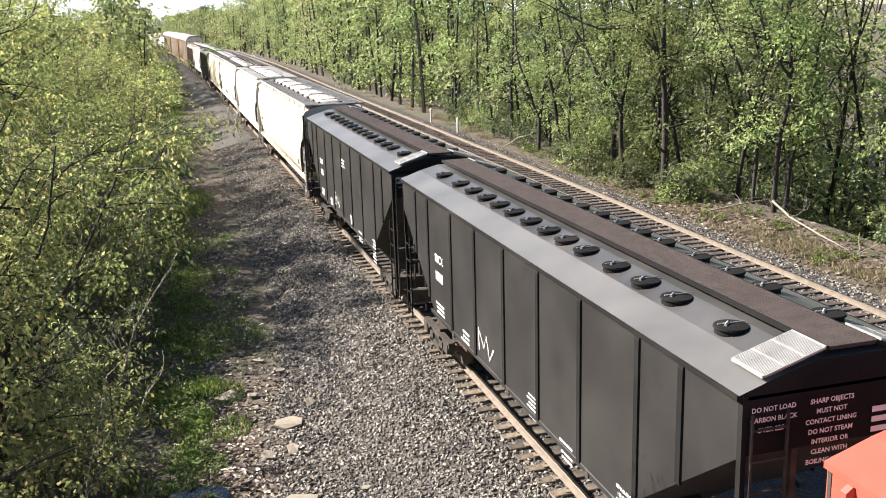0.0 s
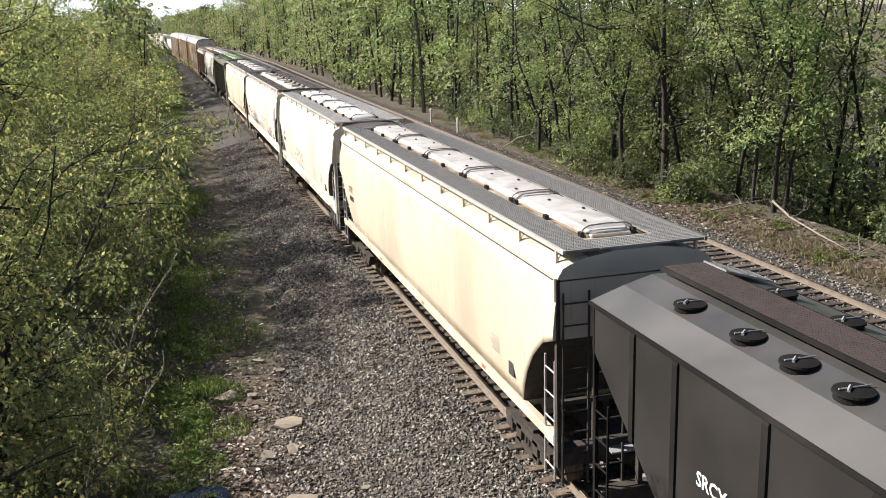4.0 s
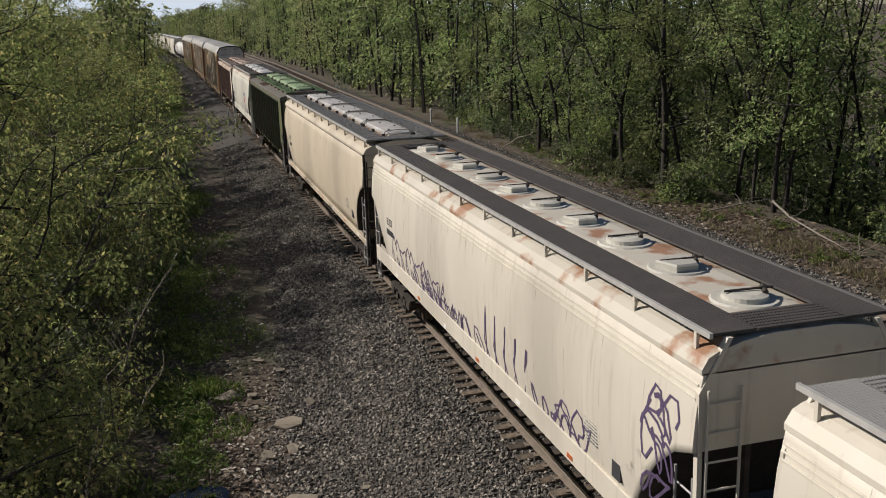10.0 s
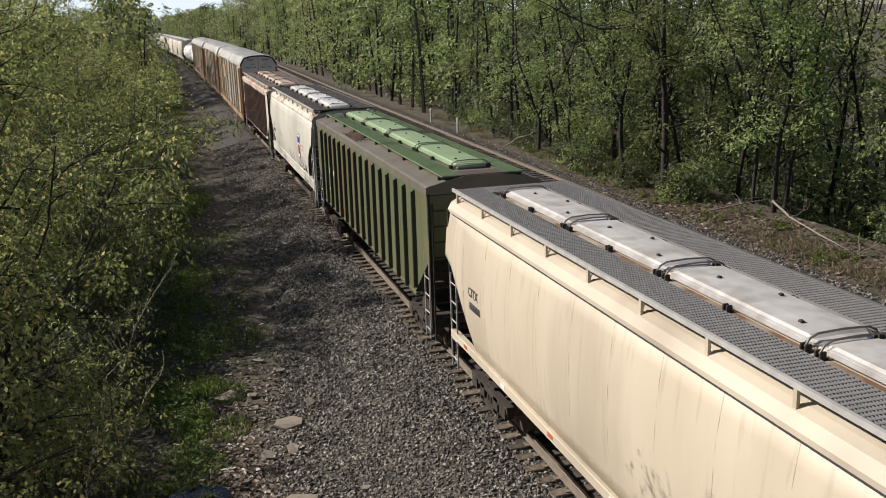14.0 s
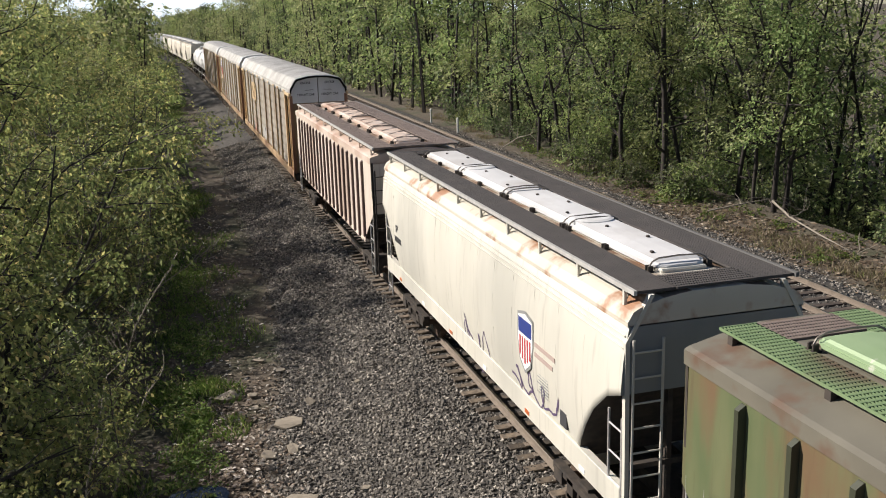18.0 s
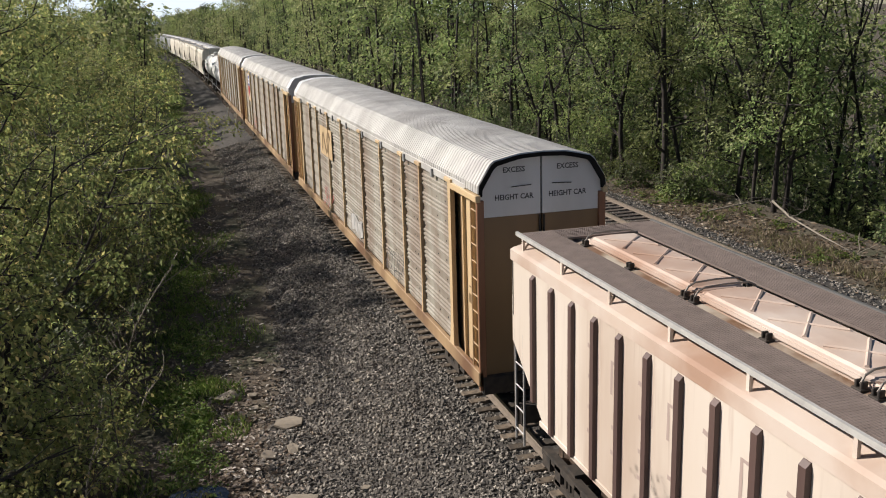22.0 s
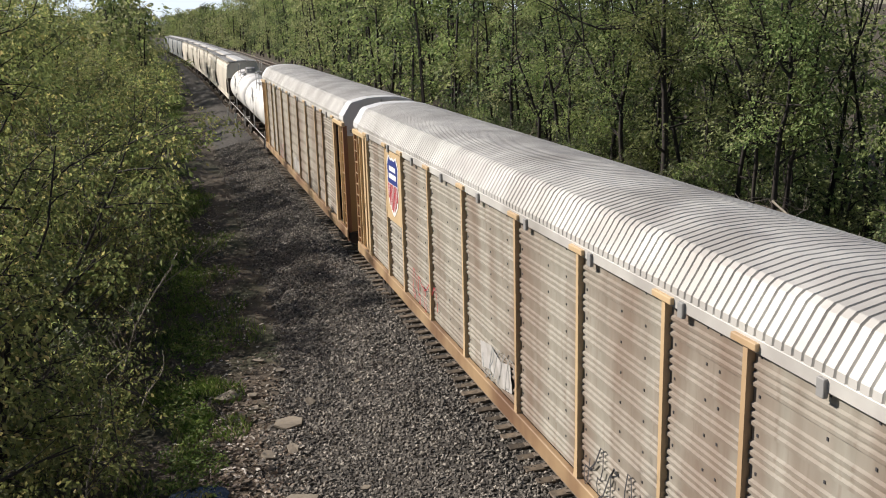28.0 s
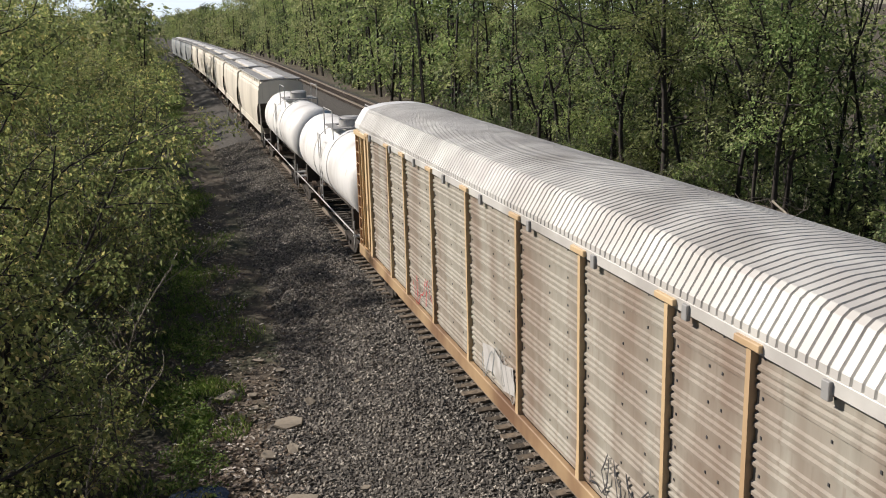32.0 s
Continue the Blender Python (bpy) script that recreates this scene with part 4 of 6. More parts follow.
        if hatch == "trough":
            n = 5 if L > 17 else 4
            for i in range(n):
                a = 1.0 + (L - 2.0) * i / n
                b = 1.0 + (L - 2.0) * (i + 1) / n
                bm = bmesh.new()
                p0, p1 = a + 0.015, b - 0.015
                rows = ((p0, 0.35, 0.62), (p0 + 0.05, 0.55, 0.86), (p0 + 0.15, 0.62, 1.0), (p0 + 0.22, 1.0, 1.0), (p1 - 0.22, 1.0, 1.0), (p1 - 0.15, 0.62, 1.0), (p1 - 0.05, 0.55, 0.86), (p1, 0.35, 0.62))
                half = ((0.455, 0.47), (0.455, 0.515), (0.415, 0.527), (0.385, 0.56), (0.12, 0.572))
                loft(bm, [[(x * w, y, top + (z - 0.47) * k + 0.47) for x, z in half] + [(-x * w, y, top + (z - 0.47) * k + 0.47) for x, z in half[::-1]] for y, k, w in rows])
                hc = part("hatch_cover", bm, hm, root)
                if plain:
                    continue
                part("rim", boxes((-0.475, -0.455, a + 0.2, b - 0.2, top + 0.455, top + 0.505), (0.455, 0.475, a + 0.2, b - 0.2, top + 0.455, top + 0.505)), hm, hc)
                for y in (a + 0.13, (a + b) / 2, b - 0.13):
                    if y != (a + b) / 2:
                        arc = [(-0.53, 0.46), (-0.47, 0.55), (-0.36, 0.60), (0.0, 0.615), (0.36, 0.60), (0.47, 0.55), (0.53, 0.46)]
                        part("batten", tubes(*[((x0, y, top + z0), (x1, y, top + z1), 0.015) for (x0, z0), (x1, z1) in zip(arc, arc[1:])]), M_BATTEN, hc)
                    for x in (-0.52, 0.52):
                        bm = boxes((x - 0.045, x + 0.045, y - 0.06, y - 0.025, top + 0.40, top + 0.50), (x - 0.045, x + 0.045, y + 0.025, y + 0.06, top + 0.40, top + 0.50), (x - 0.07, x + 0.07, y - 0.08, y + 0.08, top + 0.39, top + 0.42), bevel=0.008)
                        part("hinge" if x < 0 else "clamp", bm, M_DARKSTEEL, hc)
                for j in range(3):
                    y = a + (b - a) * (j + 0.6) / 3.4
                    if embossed:
                        part("cross_rib", tubes(((-0.33, y - 0.36, top + 0.567), (0.33, y + 0.36, top + 0.567), 0.028), ((0.33, y - 0.36, top + 0.567), (-0.33, y + 0.36, top + 0.567), 0.028)), hm, hc)
                    else:
                        x = (-0.22, 0.24, -0.05)[j]
                        part("bolt", boxes((x - 0.03, x + 0.03, y - 0.035, y + 0.035, top + 0.565, top + 0.60), bevel=0.01), M_DARKSTEEL, hc)
                if lids and i % 2 == 0:
                    bm = bmesh.new()
                    tube(bm, (0, b, top + 0.47), (0, b, top + 0.585), 0.44, 0.43, n=28)
                    tube(bm, (0, b, top + 0.585), (0, b, top + 0.605), 0.43, 0.36, n=28)
                    part("round_lid", bm, hm, hc, "round white hatch lid")
        else:
            n = 10
            for i in range(n):
                y = 1.3 + (L - 2.6) * i / (n - 1)
                bm = bmesh.new()
                tube(bm, (0, y, top + 0.40), (0, y, top + 0.435), 0.50, 0.46, n=24)
                if i % 2:
                    loft(bm, [[(0.16 * k, y - 0.33 * k, z), (0.36 * k, y + 0.1 * k, z), (0.0, y + 0.36 * k, z), (-0.36 * k, y + 0.1 * k, z), (-0.22 * k, y - 0.33 * k, z)] for k, z in ((1.0, top + 0.42), (1.0, top + 0.52), (0.9, top + 0.545))])
                else:
                    tube(bm, (0, y, top + 0.43), (0, y, top + 0.50), 0.33, 0.32, n=24)
                    tube(bm, (0, y, top + 0.50), (0, y, top + 0.525), 0.31, 0.22, n=24)
                hc = part("round_hatch", bm, hm, root)
                part("hatch_handle", tubes(((-0.30, y + 0.05, top + 0.54), (0.42, y - 0.04, top + 0.56), 0.018), ((0.22, y - 0.16, top + 0.52), (0.36, y + 0.12, top + 0.53), 0.045)), M_DARKSTEEL, hc)
    else:
        zw = top + 0.45
        grating("walkway", -0.33, 0.33, 0.05, L - 0.05, zw, gm, root, slab=M_WALKSHADE if gm is M_GRATE else gm)
        part("walkway_rail", boxes((-0.38, -0.345, 0.05, L - 0.05, zw - 0.06, zw + 0.005), (0.345, 0.38, 0.05, L - 0.05, zw - 0.07, zw - 0.01)), M_BLACK, root)
        for s in (-1, 1):
            for y in (0.03, L - 0.65)[:1 if s < 0 else 2]:
                a, b = sorted((s * 0.40, s * 1.22))
                bm = bmesh.new()
                for k in range(26):
                    yy = y + 0.62 * k / 25
                    v = box(bm, a, b, yy - 0.008, yy + 0.008, 0, 0.03)
                for k in range(4):
                    xx = a + (b - a) * k / 3
                    box(bm, xx - 0.014, xx + 0.014, y, y + 0.62, 0.0, 0.034)
                for v in bm.verts:
                    v.co.z += zw - 0.02 - (abs(v.co.x) - 0.4) * 0.30
                tagged(part("end_platform", bm, M_DIRTYGALV, root), kind="stuff")
            for y in hatch:
                x = s * 0.74
                zz = top + 0.31
                bm = bmesh.new()
                tube(bm, (x, y, zz - 0.08), (x, y, zz - 0.005), 0.215, 0.21, n=24)
                tube(bm, (x, y, zz - 0.005), (x, y, zz + 0.02), 0.235, 0.225, n=24)
                tube(bm, (x, y, zz + 0.02), (x, y, zz + 0.035), 0.225, 0.10, n=24)
                hc = part("round_hatch", bm, hatch_mat or M_BLACK, root)
                part("hatch_clamp", tubes(((x - 0.18, y + 0.03, zz + 0.040), (x + 0.22, y, zz + 0.050), 0.010), ((x - 0.12, y - 0.05, zz + 0.042), (x - 0.02, y + 0.04, zz + 0.050), 0.020)), M_GRATE, hc)
    running_gear(root, L)
    return root, wide, body


def even(a, b, n):
    return [a + (b - a) * i / (n - 1) for i in range(n)]


def autorack(name, label, L, seed, doors_white, logo=0, hood=True):
    """A tall enclosed car carrier with corrugated panels between posts, a ribbed roof, end doors and ladders."""
    rng = random.Random(seed)
    root = tagged(new(name), label, "railway car", "cars of the freight train")
    W = 1.48
    z0, ze = 1.12, 4.92
    bay = 2.0
    # deck and side sill
    part("deck", boxes((-1.4, 1.4, 0.1, L - 0.1, 0.86, 1.02)), M_DARKSTEEL, root)
    for s in (-1, 1):
        part("side_sill", boxes((*sorted((s * (W - 0.05), s * (W + 0.075))), 0.05, L - 0.05, 0.80, 1.12), bevel=0.015), M_SILL, root, "rusty yellow side sill")
        part("eave_rail", boxes((*sorted((s * (W - 0.08), s * (W + 0.035))), 0.9, L - 0.9, ze - 0.10, ze + 0.07), bevel=0.012), M_RACKROOF, root, "pale rail along the eave")
    # posts and panels
    half = (2.0, 4.6, 6.4, 9.05, 11.8)
    posts = [y for y in half] + [L - y for y in half[::-1]]
    hh = (ze - 0.12 - z0)
    def panel_bm(s, a, b):
        bm = bmesh.new()
        pts = []
        unit = hh / 8
        for i in range(8):
            for f, d in ((0.0, 0.0), (0.10, 0.0), (0.15, 0.034), (0.24, 0.034), (0.29, 0.0), (0.33, 0.0), (0.38, 0.034), (0.47, 0.034), (0.52, 0.0), (0.56, 0.0), (0.61, 0.034), (0.70, 0.034), (0.75, 0.0)):
                pts.append((s * (W - 0.055 + d), z0 + unit * (i + f)))
        pts.append((s * (W - 0.055), z0 + hh))
        n = len(pts) - 1
        rows = [[bm.verts.new((x, y, z)) for x, z in pts] for y in (a, b)]
        for i in range(n):
            bm.faces.new((rows[0][i], rows[1][i], rows[1][i + 1], rows[0][i + 1]))
        return bm
    for s in (-1, 1):
        for a, b in zip(posts, posts[1:]):
            p = part("side_panel", panel_bm(s, a + 0.06, b - 0.06), M_RACK, root, "corrugated galvanised side panel")
            if s < 0:
                bm = bmesh.new()
                for yy in (a + 0.62, (a + b) / 2, b - 0.17):
                    for k in range(8):
                        z = z0 + hh * (k + 0.93) / 8
                        box(bm, -W + 0.045, -W + 0.058, yy - 0.013, yy + 0.013, z - 0.018, z + 0.018)
                tagged(part("perforation", bm, M_INK, p), kind="stuff")
        for i, y in enumerate(posts):
            bm = bmesh.new()
            wide = 0.13 if i in (0, 9) else 0.058
            loft(bm, [[(s * (W - 0.06), y - q, z), (s * (W + d), y - q, z), (s * (W + d), y + q, z), (s * (W - 0.06), y + q, z)] for z, q, d in ((0.84, wide * 1.7, 0.075), (1.3, wide * 1.0, 0.06), (1.7, wide * 0.75, 0.05), (ze - 0.05, wide * 0.75, 0.05))])
            part("side_post", bm, M_YELLOW, root, "yellow side post")
            part("post_cap", boxes((*sorted((s * (W + 0.0), s * (W + 0.095))), y - 0.24, y + 0.24, ze - 0.06, ze + 0.03), bevel=0.01), M_YELLOW, root)
        for i in range(26):
            y = posts[0] + (posts[-1] - posts[0]) * (i + 0.5) / 26
            if i % 3 == 1:
                part("roof_clip", boxes((*sorted((s * (W + 0.02), s * (W + 0.085))), y - 0.06, y + 0.06, ze - 0.16, ze + 0.04), bevel=0.008), M_GRATE, root)
    # roof: ribbed across
    arc = [(-W, ze), (-W + 0.012, ze + 0.15), (-1.20, ze + 0.54), (-1.11, ze + 0.61), (-0.66, ze + 0.705), (-0.5, ze + 0.73), (0, ze + 0.75)]
    arc = arc + [(-x, z) for x, z in arc[-2::-1]]
    bm = bmesh.new()
    prev = None
    y = 0.75 if hood else 0.02
    k = 0
    while y < L - 0.75:
        d = (0.0, 0.036, 0.036)[k % 3]
        row = [bm.verts.new((x * (1 + d * 0.6), y, z + d * min(1, (z - ze) * 2))) for x, z in arc]
        if prev:
            for i in range(len(arc) - 1):
                bm.faces.new((prev[i], prev[i + 1], row[i + 1], row[i]))
        prev = row
        y += (0.022, 0.118, 0.022)[k % 3]
        k += 1
    roof = part("roof", bm, M_RACKROOF, root, "ribbed galvanised roof")
    for a, b in (((0.0, 0.78), (L - 0.78, L)) if hood else ((L - 0.78, L),)):
        bm = bmesh.new()
        outer = [(x * 1.012, z + 0.035) for x, z in arc]
        ring = lambda yy: [(x, yy, z) for x, z in outer] + [(x * 0.97, yy, z - 0.05) for x, z in arc[::-1]]
        loft(bm, [ring(a), ring(b)])
        part("roof_hood", bm, M_DOORWHITE, roof, "smooth pale end hood of the roof")
    if not hood:
        bm = bmesh.new()
        ring = lambda yy: [(x * 1.004, yy, z + 0.012) for x, z in arc] + [(x * 0.955, yy, z - 0.07) for x, z in arc[::-1]]
        loft(bm, [ring(0.0), ring(0.10)])
        part("roof_rim", bm, M_BLACK, roof, "black seal along the end of the roof")
    # ends: doors, gap, corner structure
    for y, s in ((0.0, 1), (L, -1)):
        yf = y + s * 0.12
        inner = [(x * 0.965, z - 0.03) for x, z in arc]
        zm = 4.40
        for side in (-1, 1):
            pts = [(x, z) for x, z in inner if x * side >= 0.0]
            pts = sorted(pts, key=lambda p: abs(p[0]))
            up = [(side * 0.02, zm)] + [(max(abs(x), 0.02) * side, z) for x, z in pts] + [(side * W * 0.965, zm)]
            bm = bmesh.new()
            loft(bm, [[(x, yf, z) for x, z in up], [(x, yf + s * 0.05, z) for x, z in up]])
            d = part("door_top", bm, M_DOORWHITE, root, "white upper half of the end door")
            bm = boxes((*sorted((side * 0.02, side * W * 0.965)), *sorted((yf, yf + s * 0.05)), 1.0, zm - 0.004))
            part("door", bm, M_DOORTAN if doors_white else M_BROWN, root, "faded yellow-brown end door" if doors_white else "brown end door with a vertical latch")
            part("door_latch", tubes(((side * 0.05, yf - s * 0.03, 3.75), (side * 0.05, yf - s * 0.03, 4.38), 0.025), ((side * 0.25, yf - s * 0.03, 5.02), (side * 0.70, yf - s * 0.03, 5.0), 0.010)), M_DARKSTEEL, d)
            bx = sorted((side * (W - 0.42), side * (W + 0.0)))
            panel = part("end_panel", boxes((*sorted((side * (W - 0.15), side * (W - 0.11))), *sorted((y + s * 0.16, y + s * 1.30)), 1.0, ze - 0.2)), M_YELLOW, root, "faded yellow end bay panel")
            part("stiffener", boxes((*sorted((side * (W - 0.11), side * (W - 0.02))), *sorted((y + s * 0.60, y + s * 0.66)), 1.0, ze - 0.2), (*sorted((side * (W - 0.11), side * (W - 0.03))), *sorted((y + s * 1.26, y + s * 1.32)), 1.0, ze - 0.2)), M_YELLOW, panel)
            part("notice", boxes((*sorted((side * (W - 0.11), side * (W - 0.105))), *sorted((y + s * 0.80, y + s * 1.14)), 2.35, 2.55), (*sorted((side * (W - 0.11), side * (W - 0.105))), *sorted((y + s * 0.84, y + s * 1.10)), 2.70, 2.73)), M_BROWN, panel)
            part("end_post", boxes((*sorted((side * (W - 0.12), side * (W + 0.04))), *sorted((y + s * 0.05, y + s * 0.14)), 0.7, ze - 0.15), bevel=0.01), M_RUSTPOST, root)
            part("end_rail", boxes((*sorted((side * (W - 0.04), side * (W + 0.08))), *sorted((y + s * 0.03, y + s * 1.9)), ze - 0.18, ze - 0.04), bevel=0.012), M_YELLOW, root)
            # dark brown sheet added for the shaded void behind the ladder
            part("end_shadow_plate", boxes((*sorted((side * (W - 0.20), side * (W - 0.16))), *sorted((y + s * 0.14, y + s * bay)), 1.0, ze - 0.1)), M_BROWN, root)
            ladder(root, side * (W + 0.02), y + s * 0.12, 0.75, ze - 0.2, s * 0.40, "y", M_LADDER, n=11, rail=0.024)
        if s > 0 and not doors_white:
            for x in (-0.64, 0.62):
                text_on(root, "EXCESS", on_end(x, 5.30, yf - 0.004), 0.155, M_INK)
                text_on(root, "HEIGHT CAR", on_end(x, 4.74, yf - 0.004), 0.155, M_INK)
            part("stencil", boxes((0.75, 1.15, yf - 0.006, yf, 3.86, 3.92), (0.8, 1.15, yf - 0.006, yf, 3.70, 3.76)), M_INK, root)
        elif s > 0:
            text_on(root, "EXCESS HEIGHT CAR", on_end(-0.66, 4.52, yf - 0.004), 0.125, M_INK)
            part("stencil", boxes((-0.55, -0.2, yf - 0.006, yf, 3.90, 3.95), (-0.55, -0.25, yf - 0.006, yf, 3.78, 3.83)), M_INK, root)
        part("end_sill", boxes((-1.45, 1.45, *sorted((y, y + s * 0.3)), 0.62, 1.0), bevel=0.01), M_DARKSTEEL, root)
    # logo panel
    x = -W - 0.06
    if logo == 1:
        y = L - 5.5
        half = ((0.0, 0.90), (0.20, 0.86), (0.42, 0.96), (0.62, 0.64), (0.55, 0.30), (0.60, -0.15), (0.48, -0.62), (0.18, -0.90), (0.0, -1.0))
        sh = list(half) + [(-p, q) for p, q in half[-2:0:-1]]
        top = list(half[:5]) + [(0.575, 0.05)] + [(-0.575, 0.05)] + [(-p, q) for p, q in half[4:0:-1]]
        part("logo_panel", boxes((x + 0.02, x + 0.045, y - 0.85, y + 0.85, 2.86, 4.80)), M_YELLOW, root)
        for name, pts, k, d, m, label in (("shield", sh, 1.06, 0.010, M_WHITE, "shield emblem in white, blue and red"), ("shield_top", top, 0.97, 0.005, M_BLUE, "")):
            bm = bmesh.new()
            bm.faces.new([bm.verts.new((x + d, y + p * k, 3.88 + q * k * 0.82)) for p, q in pts])
            part(name, bm, m, root, label)
        part("shield_band", boxes((x, x + 0.004, y - 0.36, y + 0.36, 4.27, 4.41), (x, x + 0.004, y - 0.42, y + 0.42, 4.06, 4.20)), M_WHITE, root)
        bm = bmesh.new()
        for k in range(7):
            q = (k - 3) * 0.163
            d = (0.76, 0.71, 0.60, 0.42)[abs(k - 3)]
            box(bm, x + 0.001, x + 0.006, y + q - 0.045, y + q + 0.045, 3.90 - d, 3.90)
        part("shield_stripe", bm, M_SIGNRED, root)
    elif logo == 2:
        y = L - bay - 6.5
        part("logo_panel", boxes((x + 0.03, x + 0.055, y - 1.3, y + 1.3, 3.2, 4.3)), M_YELLOW, root)
        rng2 = random.Random(5)
        a = [(y - 1.0, 3.95), (y - 0.8, 4.1), (y - 0.4, 4.05), (y - 0.3, 3.85), (y - 0.35, 3.5), (y - 0.1, 3.4), (y + 0.1, 3.55), (y + 0.5, 4.05), (y + 0.7, 3.95), (y + 0.75, 3.5), (y + 0.9, 3.4)]
        scrawl(root, a, lambda z: x + 0.03, 0.2, M_BROWN, "emblem")
    # scrawls
    for k in range(3):
        y = L * (0.25 + 0.2 * k)
        if k == 1:
            scrawl(root, [(y + 0.1, 1.62), (y + 0.7, 1.50), (y + 1.3, 1.66), (y + 1.9, 1.55)], lambda z: -W + 0.002, 0.55, M_HATCHGREY, "graffiti_fill")
        scrawl(root, loops(rng, y, y + rng.uniform(1.6, 2.6), 1.55, 0.7, 4), lambda z: -W - 0.0, 0.035, (M_INK, M_BLUEGREY, M_SIGNRED)[k], "graffiti")
    running_gear(root, L, 3.0)
    return root


def tank_car(name, label, L, seed):
    root = tagged(new(name), label, "railway car", "cars of the freight train")
    r, zc = 1.42, 2.62
    n = 32
    bm = bmesh.new()
    prof = [(0.45, 0.02), (0.5, 0.35), (0.62, 0.70), (0.85, 0.92), (1.15, 1.0), (L / 2, 1.0), (L - 1.15, 1.0), (L - 0.85, 0.92), (L - 0.62, 0.70), (L - 0.5, 0.35), (L - 0.45, 0.02)]
    loft(bm, [[(r * k * math.cos(2 * math.pi * i / n), y, zc + r * k * math.sin(2 * math.pi * i / n)) for i in range(n)] for y, k in prof])
    part("tank", bm, M_TANK, root, "white cylindrical tank with dirt streaks", smooth=True)
    part("centre_sill", boxes((-0.3, 0.3, 0.05, L - 0.05, 0.80, 1.22)), M_DARKSTEEL, root)
    for y in (1.6, L - 1.6):
        part("saddle", boxes((-1.2, 1.2, y - 0.18, y + 0.18, 1.0, 1.75)), M_DARKSTEEL, root)
    for s in (-1, 1):
        part("side_rail", tubes(((s * 1.45, 0.1, 1.15), (s * 1.45, L - 0.1, 1.15), 0.03)), M_GALV, root)
        for y in (0.12, L - 0.12):
            part("corner_post", tubes(((s * 1.45, y, 0.5), (s * 1.45, y, 1.6), 0.025)), M_GALV, root)
    for y in (0.05, L - 0.45):
        part("end_platform", boxes((-1.45, 1.45, y, y + 0.4, 1.0, 1.05)), M_GRATE, root)
    y = L / 2
    bm = bmesh.new()
    tube(bm, (0, y, zc + r - 0.1), (0, y, zc + r + 0.35), 0.48, n=24)
    tube(bm, (0, y, zc + r + 0.35), (0, y, zc + r + 0.42), 0.52, 0.40, n=24)
    part("valve_dome", bm, M_GALV, root)
    part("top_platform", boxes((-0.95, 0.95, y - 1.0, y - 0.55, zc + r + 0.02, zc + r + 0.06), (-0.95, 0.95, y + 0.55, y + 1.0, zc + r + 0.02, zc + r + 0.06), (-0.95, -0.55, y - 0.55, y + 0.55, zc + r + 0.02, zc + r + 0.06), (0.55, 0.95, y - 0.55, y + 0.55, zc + r + 0.02, zc + r + 0.06)), M_GRATE, root)
    for s in (-1, 1):
        for d in (-1, 1):
            part("platform_post", tubes(((s * 0.95, y + d, zc + r - 0.45), (s * 0.95, y + d, zc + r + 0.75), 0.025)), M_GALV, root)
        part("guard_rail", tubes(((s * 0.95, y - 1, zc + r + 0.75), (s * 0.95, y + 1, zc + r + 0.75), 0.02)), M_GALV, root)
        part("strap", tubes(*[((r * 1.008 * math.cos(t), y + s * 1.6, zc + r * 1.008 * math.sin(t)), (r * 1.008 * math.cos(t + 0.21), y + s * 1.6, zc + r * 1.008 * math.sin(t + 0.21)), 0.02) for t in np.arange(0, 6.28, 0.2094)], n=4), M_TANK, root)
    ladder(root, -1.40, y - 0.25, 1.1, zc + r - 0.2, 0.5, "y", M_GALV)
    running_gear(root, L, 1.8)
    return root


SPEED = 7.1656
cars = []       # car, its place at the start


